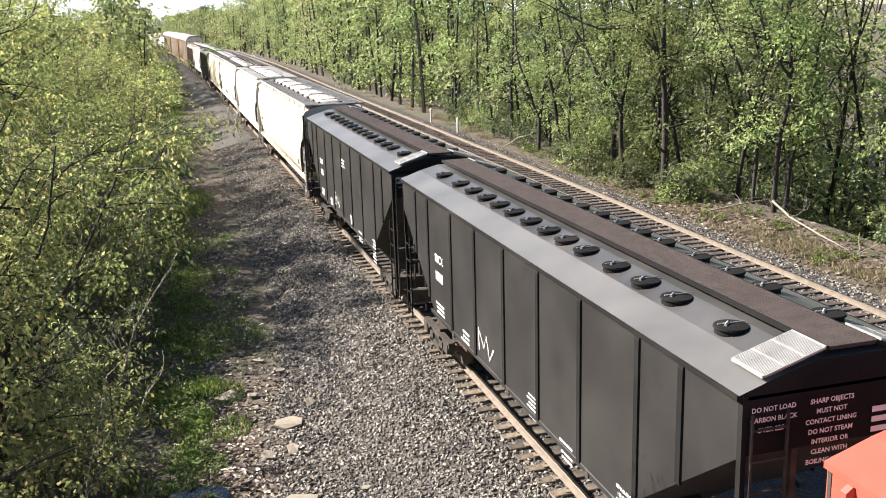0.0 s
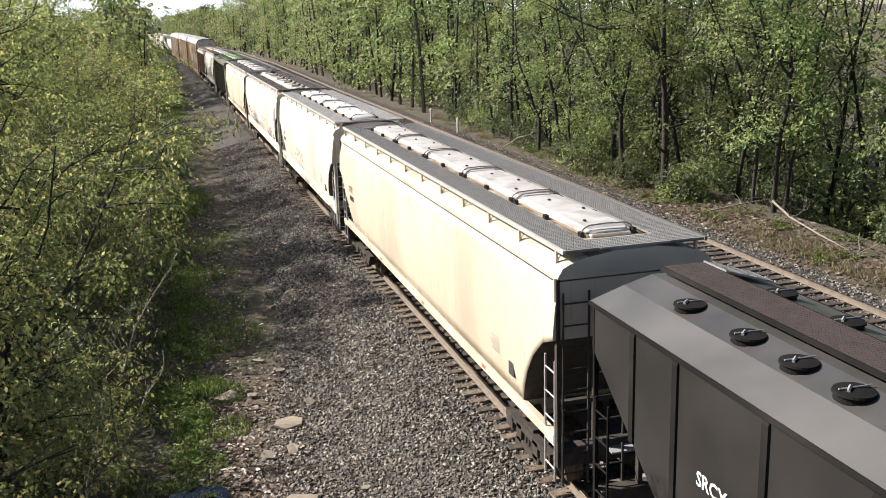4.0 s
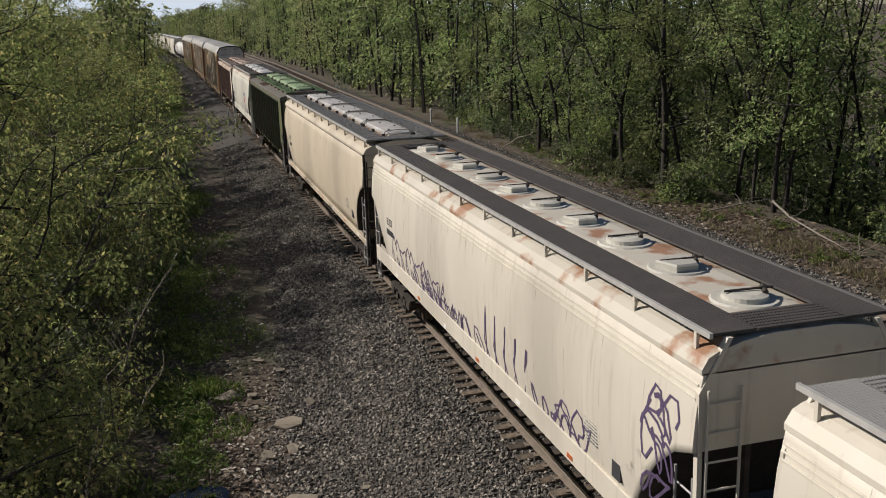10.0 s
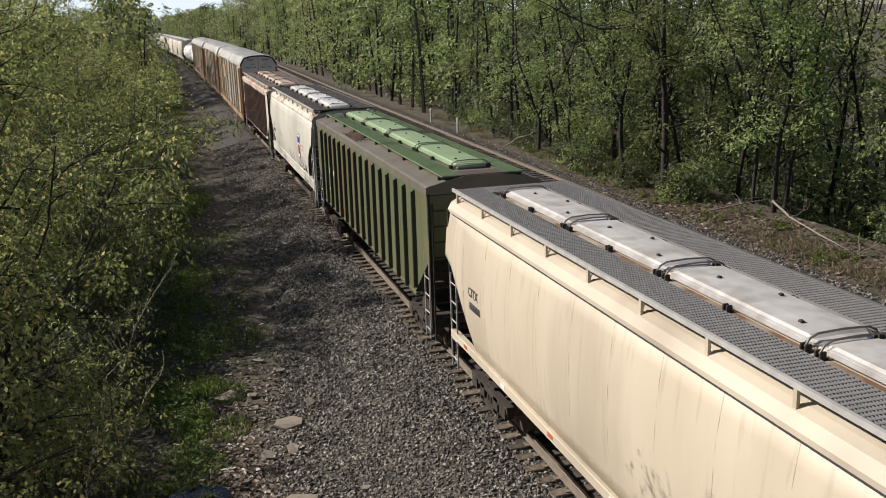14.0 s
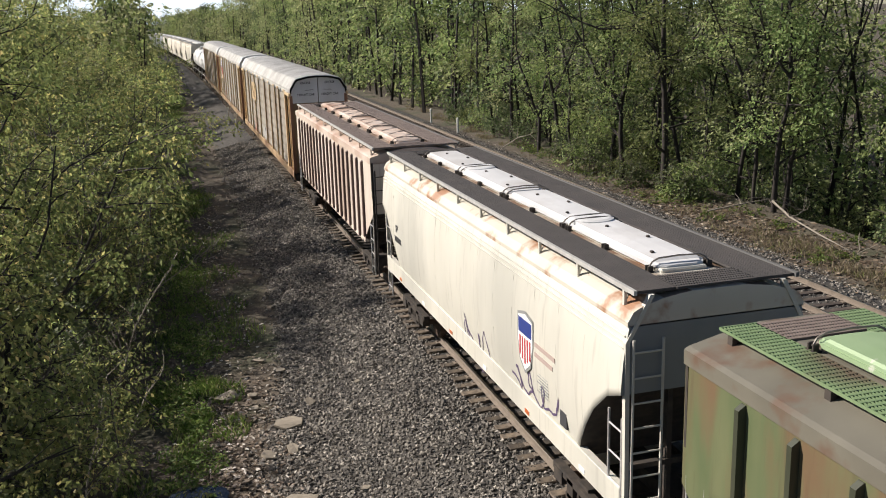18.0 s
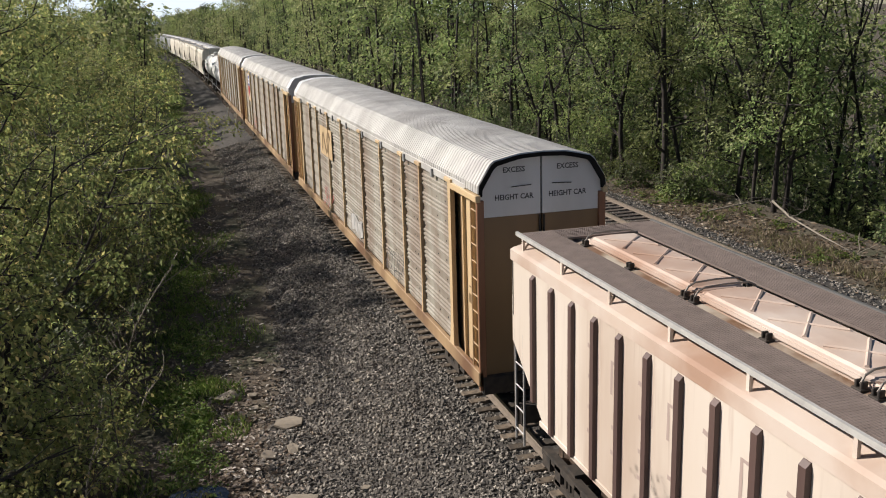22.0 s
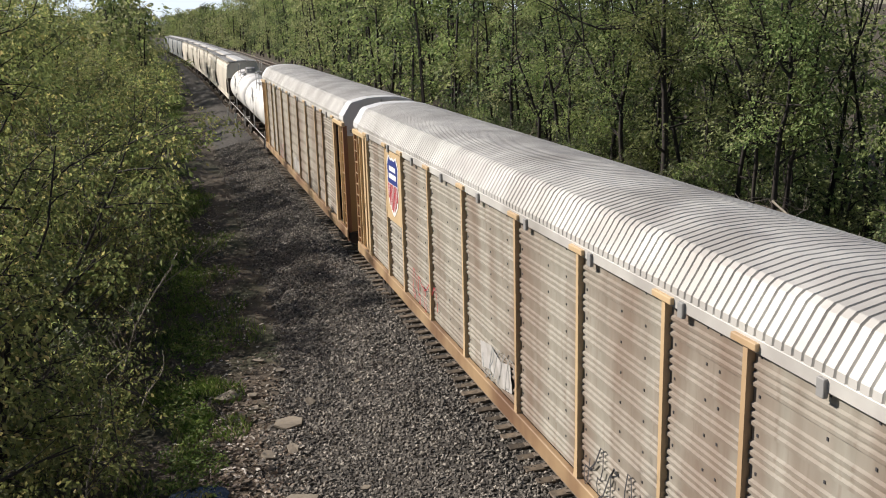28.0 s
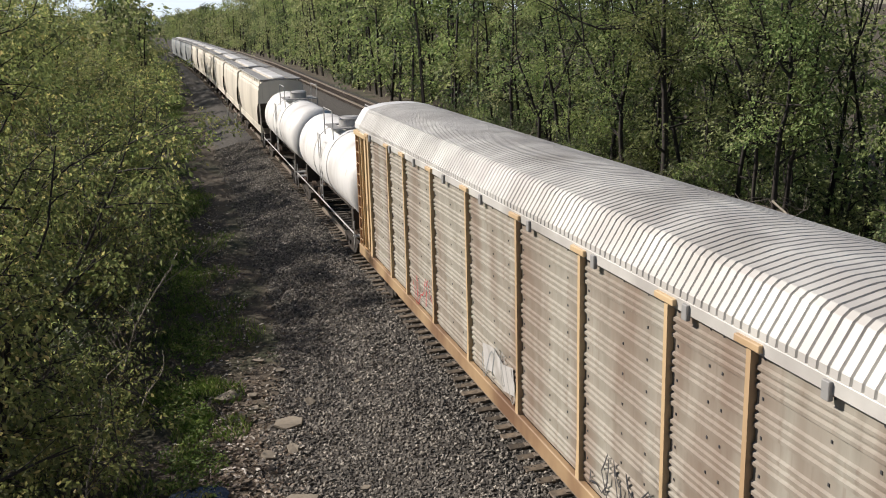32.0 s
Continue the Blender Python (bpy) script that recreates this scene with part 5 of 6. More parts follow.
def build_train():
    black_hatch = (1.4, 2.75, 3.65, 4.61, 5.73, 6.56, 7.37, 8.26, 9.18, 10.04, 10.89, 11.8, 12.79, 14.15)
    # the red car ahead
    red, wide, body = hopper("covered_hopper", "red covered hopper car with inset side panels", 16.0, FLAT, M_RED, M_RED, even(1.5, 14.5, 8), "one", (2.6, 1.6), ribs=even(0.35, 15.65, 12), grate_mat=M_GRATE2, seed=1, rise=-0.1)
    cars.append((red, -8.85))
    # two black cars
    def black(seed, label):
        L = 15.65
        ribs = (1.3, 2.45, 4.35, 6.1, 7.85, 9.6, 11.3, 13.2, 14.35)
        # ends blacker than the sides: shade painted in against the red car's bounce
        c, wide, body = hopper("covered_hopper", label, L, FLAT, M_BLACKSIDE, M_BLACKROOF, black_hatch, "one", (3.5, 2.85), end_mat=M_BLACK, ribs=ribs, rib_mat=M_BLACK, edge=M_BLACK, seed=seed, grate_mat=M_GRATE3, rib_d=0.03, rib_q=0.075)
        x = -1.506
        for i, l in enumerate(("DO NOT LOAD", "CARBON BLACK", "OVER 225 F")):
            text_on(c, l, on_end(-1.08, 4.02 - 0.125 * i, -0.012), 0.085, M_WHITE)
        for i, l in enumerate(("SHARP OBJECTS", "MUST NOT", "CONTACT LINING", "DO NOT STEAM", "INTERIOR OR", "CLEAN WITH", "BOILING WATER")):
            text_on(c, l, on_end(-0.28, 4.02 - 0.125 * i, -0.012), 0.085, M_WHITE)
        for i in range(4):
            part("stencil", boxes((0.30, 0.78 - 0.06 * (i % 2), -0.014, -0.010, 3.80 - 0.125 * i, 3.87 - 0.125 * i)), M_WHITE, c)
        bars_text(c, 7.2, 3.55, x, 3, 0.7, M_HATCHGREY, 0.06, 0.11, seed=seed + 7, breaks=3) if seed == 3 else None
        scrawl(c, [(L - 6.3, 1.62), (L - 6.25, 2.1), (L - 6.6, 1.75), (L - 6.75, 2.05), (L - 6.95, 1.6), (L - 7.2, 1.9)], lambda z: x, 0.05, M_WHITE)
        text_on(c, "SRCX", on_side(L - 3.35, 2.75, x - 0.004), 0.27, M_WHITE)
        bars_text(c, L - 3.65, 2.52, x, 1, 0.6, M_WHITE, 0.22, 0.3, seed=seed, breaks=3)
        bars_text(c, L - 3.7, 1.75, x, 3, 0.7, M_WHITE, 0.05, 0.1, seed=seed)
        bars_text(c, L - 5.6, 1.7, x, 3, 0.6, M_WHITE, 0.05, 0.1, seed=seed + 1)
        bars_text(c, 6.2, 1.75, x, 6, 0.45, M_WHITE, 0.03, 0.08, seed=seed + 2)
        bars_text(c, 4.6, 1.5, x, 4, 0.6, M_WHITE, 0.04, 0.09, seed=seed + 3)
        bars_text(c, 2.5, 1.7, x, 7, 0.55, M_WHITE, 0.05, 0.11, seed=seed + 4)
        for y in (4.0, 7.6, 11.2):
            tb = bmesh.new()
            tube(tb, (x - 0.03, y, 1.35), (x, y, 1.35), 0.07, n=12)
            part("gate_port", tb, M_DARKSTEEL, c)
        return c
    cars.append((black(2, "black covered hopper car with round roof hatches and white lettering"), 8.6))
    cars.append((black(3, "black covered hopper car with round roof hatches and white stencils"), 25.5))

    def curved(label, L, paint_m, top_m, hatch, seed, sill=None, grate=None, end_post=False, bands=0, edge=None, seams=True, trim=None, scr=0, mark="", plain=False, hatch_m=None, end_m=None, sill_top=1.66, **more):
        c, wide, body = hopper("covered_hopper", label, L, CURVED, paint_m, top_m, hatch, "two", (3.15, 1.7), sill=sill, grate_mat=grate, end_post=end_post, bands=bands, edge=edge,
                               seams=even(1.3, L - 1.3, 13) if seams else (), seed=seed, trim=trim, plain=plain, hatch_mat=hatch_m, end_mat=end_m, sill_top=sill_top, **more)
        r = random.Random(seed)
        if mark:
            q = L - {"SP": 1.7, "SIRX": 1.85, "CITX": 2.0}.get(mark, 2.3)
            text_on(c, mark, on_side(q, 2.68, -wide(2.8) - 0.008), 0.275, M_INK)
            bars_text(c, q - 0.42, 2.55, -wide(2.4) - 0.008, 1, 0.85, M_INK, 0.16, 0.2, seed=seed, breaks=6)
            bars_text(c, 2.7, 2.35, -wide(2.1) - 0.012, 7, 0.5, M_BLUEGREY, 0.018, 0.055, seed=seed)
            part("placard", boxes((-wide(1.95) - 0.012, -wide(1.95) + 0.03, 1.95, 2.22, 1.78, 2.1)), M_INK, c)
        for k in range(scr):
            y = L * r.uniform(0.1, 0.75)
            scrawl(c, loops(r, y, y + r.uniform(1.2, 3.0), r.uniform(1.5, 2.2), r.uniform(0.4, 0.9), 4), lambda z: -wide(z), 0.045, M_PURPLE)
        return c
    tan_seam = paint("tan_seam", (0.53, 0.465, 0.365), (0.49, 0.425, 0.33), (0.42, 0.36, 0.28))
    cars.append((curved("tan covered hopper car with smooth bowed sides and roof walkways", 19.5, M_TAN, M_TANTOP, "trough", 4, edge=None, trim=tan_seam, sill=M_TAN, grate=M_GRATEDARK, hatch_m=M_HATCHGREY, sill_top=1.42, mark="CITX", eave=True), 42.55))
    cars.append((curved("cream covered hopper car with heavy side sill and white roof hatches", 15.95, M_CREAM, M_CREAM, "trough", 5, sill=M_CREAM, end_post=True, bands=3, trim=M_CREAM, grate=M_GRATE, scr=1, mark="SIRX"), 63.6))
    cars.append((curved("cream covered hopper car with black scrawls and rust-stained round hatches", 18.5, M_CREAM, M_RUSTTOP, "round", 6, sill=M_CREAM, end_post=True, bands=3, trim=M_CREAM, grate=M_CHARCOAL, scr=5, hatch_m=M_PALE, mark="ELTX"), 81.15))
    tagger = random.Random(61)
    for y0, y1, z, h, n in ((12.6, 16.2, 1.95, 0.8, 7), (9.4, 11.6, 1.75, 0.5, 5), (5.6, 8.4, 2.05, 1.1, 5), (4.0, 5.6, 1.7, 0.5, 4), (0.55, 1.15, 3.35, 0.5, 3), (0.5, 1.2, 2.85, 0.5, 3), (0.6, 1.2, 2.3, 0.4, 2)):
        scrawl(cars[-1][0], loops(tagger, y0, y1, z, h, n), lambda q: -float(np.interp(q, [p[0] for p in CURVED], [p[1] for p in CURVED])), 0.05, M_PURPLE)
    cars.append((curved("tan covered hopper car with smooth bowed sides and grey roof hatches", 19.4, M_TAN, M_TANTOP, "trough", 7, trim=tan_seam, sill=M_TAN, grate=M_GRATEDARK, hatch_m=M_HATCHGREY, sill_top=1.42, mark="CITX", eave=True), 101.05))
    g, wide, body = hopper("covered_hopper", "faded green covered hopper car with many side posts", 16.7, FLAT, M_GREEN, M_GREYTOP, "trough", "two", (2.6, 1.5), ribs=even(1.25, 15.45, 16), rib_mat=M_GREENRIB, low_walk=True, grate_mat=M_GREENGRATE, hatch_mat=M_GREENTOP, seed=8)
    text_on(g, "RF", on_side(14.0, 2.62, -1.508), 0.36, M_WHITE)
    text_on(g, "MX", on_side(13.05, 2.62, -1.508), 0.36, M_WHITE)
    bars_text(g, 13.6, 2.1, -1.506, 2, 0.6, M_WHITE, 0.12, 0.3, seed=2, breaks=3)
    rd = random.Random(31)
    bm = bmesh.new()
    for _ in range(900):
        x, y, q = max(-1.40, -1.22 + rd.gauss(0, 0.12)), 10.0 + rd.gauss(0, 0.5), rd.uniform(0.008, 0.028)
        z = 4.44 + (x + 1.4) * 0.2
        box(bm, x - q, x + q * rd.uniform(0.3, 1), y - q, y + q * rd.uniform(0.3, 1), z, z + q)
    tagged(part("debris", bm, M_DEBRIS, g), "rusty brown debris lying on the roof", kind="stuff")
    cars.append((g, 122.1))
    j = curved("pale grey covered hopper car with rusty roof and scrawls", 15.1, M_PALE, M_RUSTTOP, "trough", 9, sill=M_PALE, end_post=True, bands=3, trim=M_PALE, grate=M_CHARCOAL, scr=2, mark="SP", end_m=M_BLUEGREY, lids=True, coaming=M_PALE)
    y = 3.7
    sh = ((-0.33, 0.42), (0, 0.50), (0.33, 0.42), (0.35, 0.0), (0.24, -0.38), (0, -0.55), (-0.24, -0.38), (-0.35, 0.0))
    for name, k, m, d in (("emblem_rim", 1.12, M_BLUEGREY, 0.002), ("emblem", 1.0, M_WHITE, 0.005)):
        bm = bmesh.new()
        bm.faces.new([bm.verts.new((-1.577 - d, y + p * k, 2.75 + q * k)) for p, q in sh])
        part(name, bm, m, j, "small shield emblem" if k == 1.0 else "")
    part("emblem_top", boxes((-1.588, -1.583, y - 0.31, y + 0.31, 2.86, 3.14)), M_BLUE, j)
    part("emblem_stripe", boxes(*[(-1.588, -1.583, y - 0.27 + 0.12 * i, y - 0.21 + 0.12 * i, 2.32 + 0.06 * abs(i - 2), 2.80) for i in range(5)]), M_SIGNRED, j)
    part("slogan", boxes((-1.583, -1.572, y - 1.35, y - 0.45, 2.80, 2.88)), M_FADED, j)
    part("slogan", boxes((-1.583, -1.572, y - 1.25, y - 0.45, 2.62, 2.70)), M_FADED, j)
    cars.append((j, 140.4))
    k, wide, body = hopper("covered_hopper", "faded pink covered hopper car with dark side posts", 16.4, FLAT, M_PINK, M_PINKTOP, "trough", "two", (2.5, 1.5), ribs=even(1.3, 15.3, 18), rib_mat=M_PLUM, grate_mat=M_GRATE2, hatch_mat=M_PINKTOP, seed=10, rise=-0.15, edge=None, rib_d=0.07, rib_q=0.075, embossed=True)
    for i in range(8):
        y = 12.9 - i * 0.82
        z = 3.25 - 0.0 * i
        scrawl(k, [(y + 0.2, z - 0.25), (y + 0.2, z + 0.25), (y - 0.16, z + 0.25)] if i % 2 else [(y + 0.2, z + 0.25), (y - 0.16, z + 0.2), (y - 0.18, z - 0.25), (y + 0.18, z - 0.25)], lambda q: -1.497, 0.07, M_FADED, "faded_letter")
        if i < 5:
            scrawl(k, [(y + 0.2, z - 1.15), (y - 0.16, z - 1.15), (y - 0.16, z - 0.75), (y + 0.18, z - 0.75)], lambda q: -1.497, 0.07, M_FADED, "faded_letter")
    cars.append((k, 157.2))
    cars.append((autorack("autorack", "enclosed car carrier with corrugated panels, yellow posts and brown doors", 27.1, 11, False, 2, hood=False), 175.5))
    cars.append((autorack("autorack", "enclosed car carrier with yellow posts and a shield emblem", 26.8, 12, True, 1), 204.6))
    cars.append((autorack("autorack", "enclosed car carrier with weathered corrugated panels and yellow posts", 26.6, 13, True, 0), 233.2))
    cars.append((tank_car("tank_car", "white tank car with a black underframe", 14.3, 1), 260.9))
    cars.append((tank_car("tank_car", "dirty white tank car with a top platform", 14.2, 2), 276.0))
    far = curved("distant cream covered hopper car with heavy side sill", 15.3, M_CREAM, M_CREAM, "trough", 21, sill=M_CREAM, end_post=True, bands=2, trim=M_CREAM, seams=False, plain=True)
    dark = curved("distant dark grey covered hopper car", 15.3, M_BLUEGREY, M_BLUEGREY, "trough", 22, sill=M_BLUEGREY, end_post=True, seams=False, plain=True)
    s = 291.5
    for i in range(10):
        src = (far, dark)[0 if i < 6 else 1]
        cars.append((src if i in (0, 6) else copy_thing(src, Matrix.Identity(4)), s))
        s += 16.7


def car_pose(s, L, t, shift):
    """Where a car stands whose leading end starts at s."""
    y = s - SPEED * t
    a, b = Vector((near_x(y), y, 0)), Vector((near_x(y + L), y + L, 0))
    ang = math.degrees(math.atan2(-(b.x - a.x), b.y - a.y))
    return pose(a.x - shift, a.y, 0, 0, 0, ang)


def motions():
    for car, s in cars:
        rows = [(t, car_pose(s, 15.0, t, 0.11 if car.name.startswith(("autorack", "tank")) else 0.06)) for t in (0.0, 4.0, 8.0, 12.0, 16.0, 20.0, 24.0, 28.0, 32.0)]
        car.scale = (0.93 if car.name.startswith(("autorack", "tank")) else 0.965, 1, 1)
        walk(car, rows)


build_train()


# ---------------- trees and plants ----------------
def plant_all():
    rng = random.Random(77)
    wood = "slender woodland tree with sparse fresh green leaves"
    tall = [build_tree("tree", wood, 100 + i, 15.5 + 0.8 * i, 0.085 + 0.010 * (i % 4), (0.10, 0.2, 0.06, 0.14)[i % 4], 2.9, 4600, 0.18, (M_LEAF, M_LEAFPALE, M_LEAF, M_LEAFDARK)[i % 4], spray=0.70, per=30, limbs=24, lean=0.02 * (i % 3)) for i in range(8)]
    bare = [build_tree("tree", "dark late woodland tree with bare limbs and few leaves", 120 + i, 16 + i, 0.11, 0.16, 3.0, 700, 0.15, M_LEAFPALE, spray=0.5, per=18, limbs=26, lean=0.05) for i in range(2)]
    side = (0.959, -0.281)
    # the trees that stand out along the edge of the wood
    edge_trees = (
        ((16.8, 43.3), "large dark woodland tree with one long crooked bare limb", 2200, ((0.20, ((0, -0.5), (0.05, 3), (-0.1, 6.5), (-0.2, 11))), (0.095, ((-0.1, 5.3), (-0.55, 7.1), (-0.95, 8.05), (-1.8, 8.3), (-3.2, 8.2), (-4.2, 8.6))), (0.045, ((-0.1, 5.6), (0.5, 6.5), (1.4, 6.8))))),
        ((16.6, 47.5), "dark woodland tree that forks widely above a straight trunk", 2400, ((0.15, ((0, -0.5), (-0.05, 2), (-0.1, 3.9), (0.25, 6), (0.6, 9.5))), (0.09, ((-0.1, 3.6), (-0.7, 5.0), (-1.5, 5.8), (-2.1, 7.4), (-2.4, 9.2))), (0.06, ((-0.6, 4.9), (-0.5, 6.4), (-0.7, 8.2))))),
        ((19.2, 39.0), "slender dark tree leaning over among fresh leaves", 1900, ((0.10, ((0, -0.5), (0.1, 3), (-0.4, 5.2), (-1.0, 6.7), (-1.8, 8.2))),)),
        ((19.1, 37.2), "slender dark twin-stemmed tree with fresh leaves", 2600, ((0.14, ((0, -0.5), (0.0, 2.3), (0.1, 3.6), (0.5, 5.2), (0.4, 7.5), (0.2, 9.5))), (0.07, ((0.45, 6), (-0.6, 7.6), (-1.2, 9.0))))),
        ((20.4, 38.2), "crooked dark tree with a bowed stem", 2200, ((0.13, ((0, -0.5), (0.2, 2.7), (0.6, 4.0), (1.0, 5.3), (1.1, 7.4), (1.4, 9.2))),)),
        ((16.4, 59.2), "dark woodland tree with two ascending stems", 2600, ((0.13, ((0, -0.5), (0.0, 2.2), (0.5, 5.0), (0.7, 7.5), (1.1, 10))), (0.09, ((0, 2.2), (-0.7, 4.3), (-1.4, 6.2), (-1.5, 9))))),
        ((16.7, 65.5), wood, 2600, ((0.14, ((0, -0.5), (0.1, 4), (0.3, 8), (0.2, 11))),)),
        ((15.6, 52.0), wood, 2300, ((0.09, ((0, -0.5), (-0.2, 2.5), (-0.1, 5), (-0.7, 7.5), (-1.0, 10))),)),
        ((17.5, 75.1), wood, 2600, ((0.13, ((0, -0.5), (-0.1, 5), (0.2, 11))),)),
        ((18.2, 85.0), wood, 2600, ((0.15, ((0, -0.5), (0.1, 4), (-0.2, 8), (-0.1, 12))),)),
    )
    for i, (at, label, n, paths) in enumerate(edge_trees):
        build_tree("tree", label, 200 + i, 15.0, 0.1, 0.13, 2.8, n * 1.7, 0.18, (M_LEAF, M_LEAF, M_LEAFPALE, M_LEAF)[i % 4], spray=0.70, per=30, limbs=30, place=at, paths=paths, side=side)
    bush = [build_tree("shrub", "fresh green woodland edge shrub", 130 + i, 2.2 + 0.6 * i, 0.03, 0.10, 1.3, 1500, 0.15, (M_LEAF, M_LEAFDARK)[i % 2], stems=5, spray=0.45, per=22, low=14, limbs=24) for i in range(4)]
    near = [build_tree("shrub", "leafy many-stemmed shrub with yellow-green spring leaves", 140 + i, 6.6 + 0.45 * i, 0.05, 0.12, 2.3, 8200, 0.105, M_LEAF2, stems=6, spray=0.40, per=26, low=14, limbs=66, droop=0.7) for i in range(4)]
    low = [build_tree("shrub", "tall leafy trackside shrub with yellow-green spring leaves", 150 + i, 8.0 + 0.5 * i, 0.07, 0.08, 2.1, 6000, 0.17, M_LEAF2, stems=5, spray=0.58, per=26, low=24, limbs=50) for i in range(3)]
    left = [build_tree("tree", "leafy trackside tree with yellow-green spring leaves", 155 + i, 12.4 + 0.8 * i, 0.11, 0.08, 3.2, 6200, 0.18, M_LEAF2, spray=0.66, per=28, low=14, limbs=30) for i in range(3)]
    # dark leaves on some low shrubs put the shade there into their colour
    short = [build_tree("shrub", "low many-stemmed trackside shrub in spring leaf", 170 + i, 2.9 + 0.5 * i, 0.03, 0.15, 1.5, 2600, 0.10, (M_LEAFDARK, M_LEAF2, M_LEAFDARK)[i], stems=7, spray=0.34, per=22, low=6, limbs=42, droop=0.7) for i in range(3)]
    half = [build_tree("shrub", "half-grown many-stemmed trackside shrub in spring leaf", 176 + i, 4.6 + 0.4 * i, 0.035, 0.12, 1.8, 4600, 0.105, (M_LEAF2, M_LEAFDARK)[i], stems=6, spray=0.38, per=24, low=10, limbs=48, droop=0.7) for i in range(2)]
    over = [build_tree("tree", "leafy young tree beside the overpass with spring leaves", 180 + i, 10.6 + 0.7 * i, 0.075, 0.34, 2.1, 9000, 0.085, M_LEAF2, spray=0.36, per=26, crook=0.10, droop=0.8, limbs=34) for i in range(2)]
    plant(over, ((-10.0, 9.8), (-10.9, 11.6), (-12.2, 10.4), (-12.6, 13.4), (-11.2, 15.2), (-13.4, 15.0), (-14.0, 17.4), (-12.4, 17.6), (-15.2, 19.0)), rng, set())
    used_n, used_w, used_l, used_t, used_b = set(), set(), set(), set(), set()
    rows, mid, back, shorts, medium = [], [], [], [], []
    for y in (14.0, 16.5, 19.0, 21.5, 24.0, 26.5, 29.5, 33, 36.5):
        edge = -10.5 if y < 22 else -10.1
        if y > 17:
            shorts.append((edge + 0.3 + rng.uniform(-0.3, 0.2), y + rng.uniform(-0.5, 0.5)))
        if 18 < y < 28:
            medium.append((edge - 1.6 + rng.uniform(-0.3, 0.2), y + rng.uniform(-0.5, 0.5)))
            medium.append((edge - 3.4 + rng.uniform(-0.3, 0.2), y + rng.uniform(-0.5, 0.5)))
            rows.append((edge - 5.6 + rng.uniform(-0.4, 0.4), y + rng.uniform(-1, 1)))
        else:
            rows.append((edge - 1.6 + rng.uniform(-0.4, 0.4), y + rng.uniform(-1, 1)))
            rows.append((edge - 3.9 + rng.uniform(-0.5, 0.5), y + rng.uniform(-1, 1) + 1.5))
        if y > 36:
            back.append((edge - 9.0 + rng.uniform(-0.8, 0.8), y + rng.uniform(-1, 1) + 4))
    for y in (40, 44, 48, 52.5, 57.5, 63, 69, 76, 84, 93, 103, 115, 129, 145, 163, 185, 210):
        edge = -9.9 + near_x(y)
        mid.append((edge + rng.uniform(-0.4, 0.3), y))
        mid.append((edge - 3.2 + rng.uniform(-0.5, 0.4), y + rng.uniform(-1.5, 1.5) + 1.5))
        back.append((edge - 6.4 + rng.uniform(-0.5, 0.4), y + rng.uniform(-1.5, 1.5)))
        if y > 50:
            back.append((edge - 10.4 + rng.uniform(-0.5, 0.4), y + rng.uniform(-1.5, 1.5)))
    # the last three are unseen, added to shade the low shrubs
    rows += [(-10.9, 29.5), (-11.0, 32.0), (-10.8, 34.6), (-10.9, 37.5), (-13.8, 19.5), (-14.6, 22.0), (-15.6, 24.6)]
    plant(near, rows, rng, used_n)
    plant(short, shorts, rng, set())
    plant(half, medium, rng, set())
    plant(low, mid, rng, used_w)
    plant(left, back, rng, used_l)
    rows, inner, far_rows, dark = [], [], [], []
    y = 25.0
    while y < 520:
        d = (4.4 if y > 88 else 5.8 if y > 41 else 10.5) + rng.uniform(-0.3, 1.4)
        while d < (36 if y < 90 else 20):
            x = far_x(y) + d
            if min((x - at[0]) ** 2 + (y - at[1]) ** 2 for at, *_ in edge_trees) > 2.5 and not (34 < y < 41 and d < 13):
                kind = rows if y < 66 and d < 17 else inner if y < 90 else far_rows
                if kind is rows and rng.random() < 0.22:
                    kind = dark
                kind.append((x, y + rng.uniform(-1.8, 1.8)))
            d += rng.uniform(2.6, 5.6) if y < 90 else rng.uniform(3.2, 5.0)
        y += 3.6 if y < 90 else 4.6
    for x in np.arange(-70, 90, 3.6):
        for yy in (545, 575, 605):
            far_rows.append((x + rng.uniform(-2, 2), yy + rng.uniform(-8, 18)))
    for yy in np.arange(110, 540, 6.0):
        for d in (9.6, 13.2):
            far_rows.append((near_x(yy) - d + rng.uniform(-0.8, 0.8), yy + rng.uniform(-2, 2)))
    plant(tall, rows, rng, used_t)
    plant(bare, dark, rng, set())
    right = [r for r in far_rows if r[0] > far_x(r[1]) + 2 and r[1] < 300]
    rest = [r for r in far_rows if r not in right]
    woodland("woods", "woodland of tall trees in fresh leaf", [far_tree(160 + i, 15.5 + 1.3 * i, 1400, 0.36, 3.4, 0.05, 1.1) for i in range(5)], right, rng)
    woodland("far_woods", "far rounded trees in fresh leaf beyond the curve", [far_tree(166 + i, 10.5 + 1.3 * i, 520, 0.55, 3.4, 0.04, 1.2) for i in range(3)], rest, rng)
    woodland("inner_woods", "trees deeper in the wood in fresh leaf", [far_tree(172 + i, 17.0 + 1.5 * i, 950, 0.36, 3.4, 0.06, 1.1) for i in range(4)], inner, rng)
    under = [(far_x(y) + d + rng.uniform(-1, 1), y + rng.uniform(-1.5, 1.5)) for y in np.arange(30, 100, 3.0) for d in (13.5, 17, 21, 26, 31) if not (y < 40 and d < 15)]
    woodland("undergrowth", "saplings and undergrowth deep in the wood", [far_tree(182 + i, 3.2 + 0.9 * i, 420, 0.26, 2.2, 0.0, 0.8) for i in range(3)], under, rng)
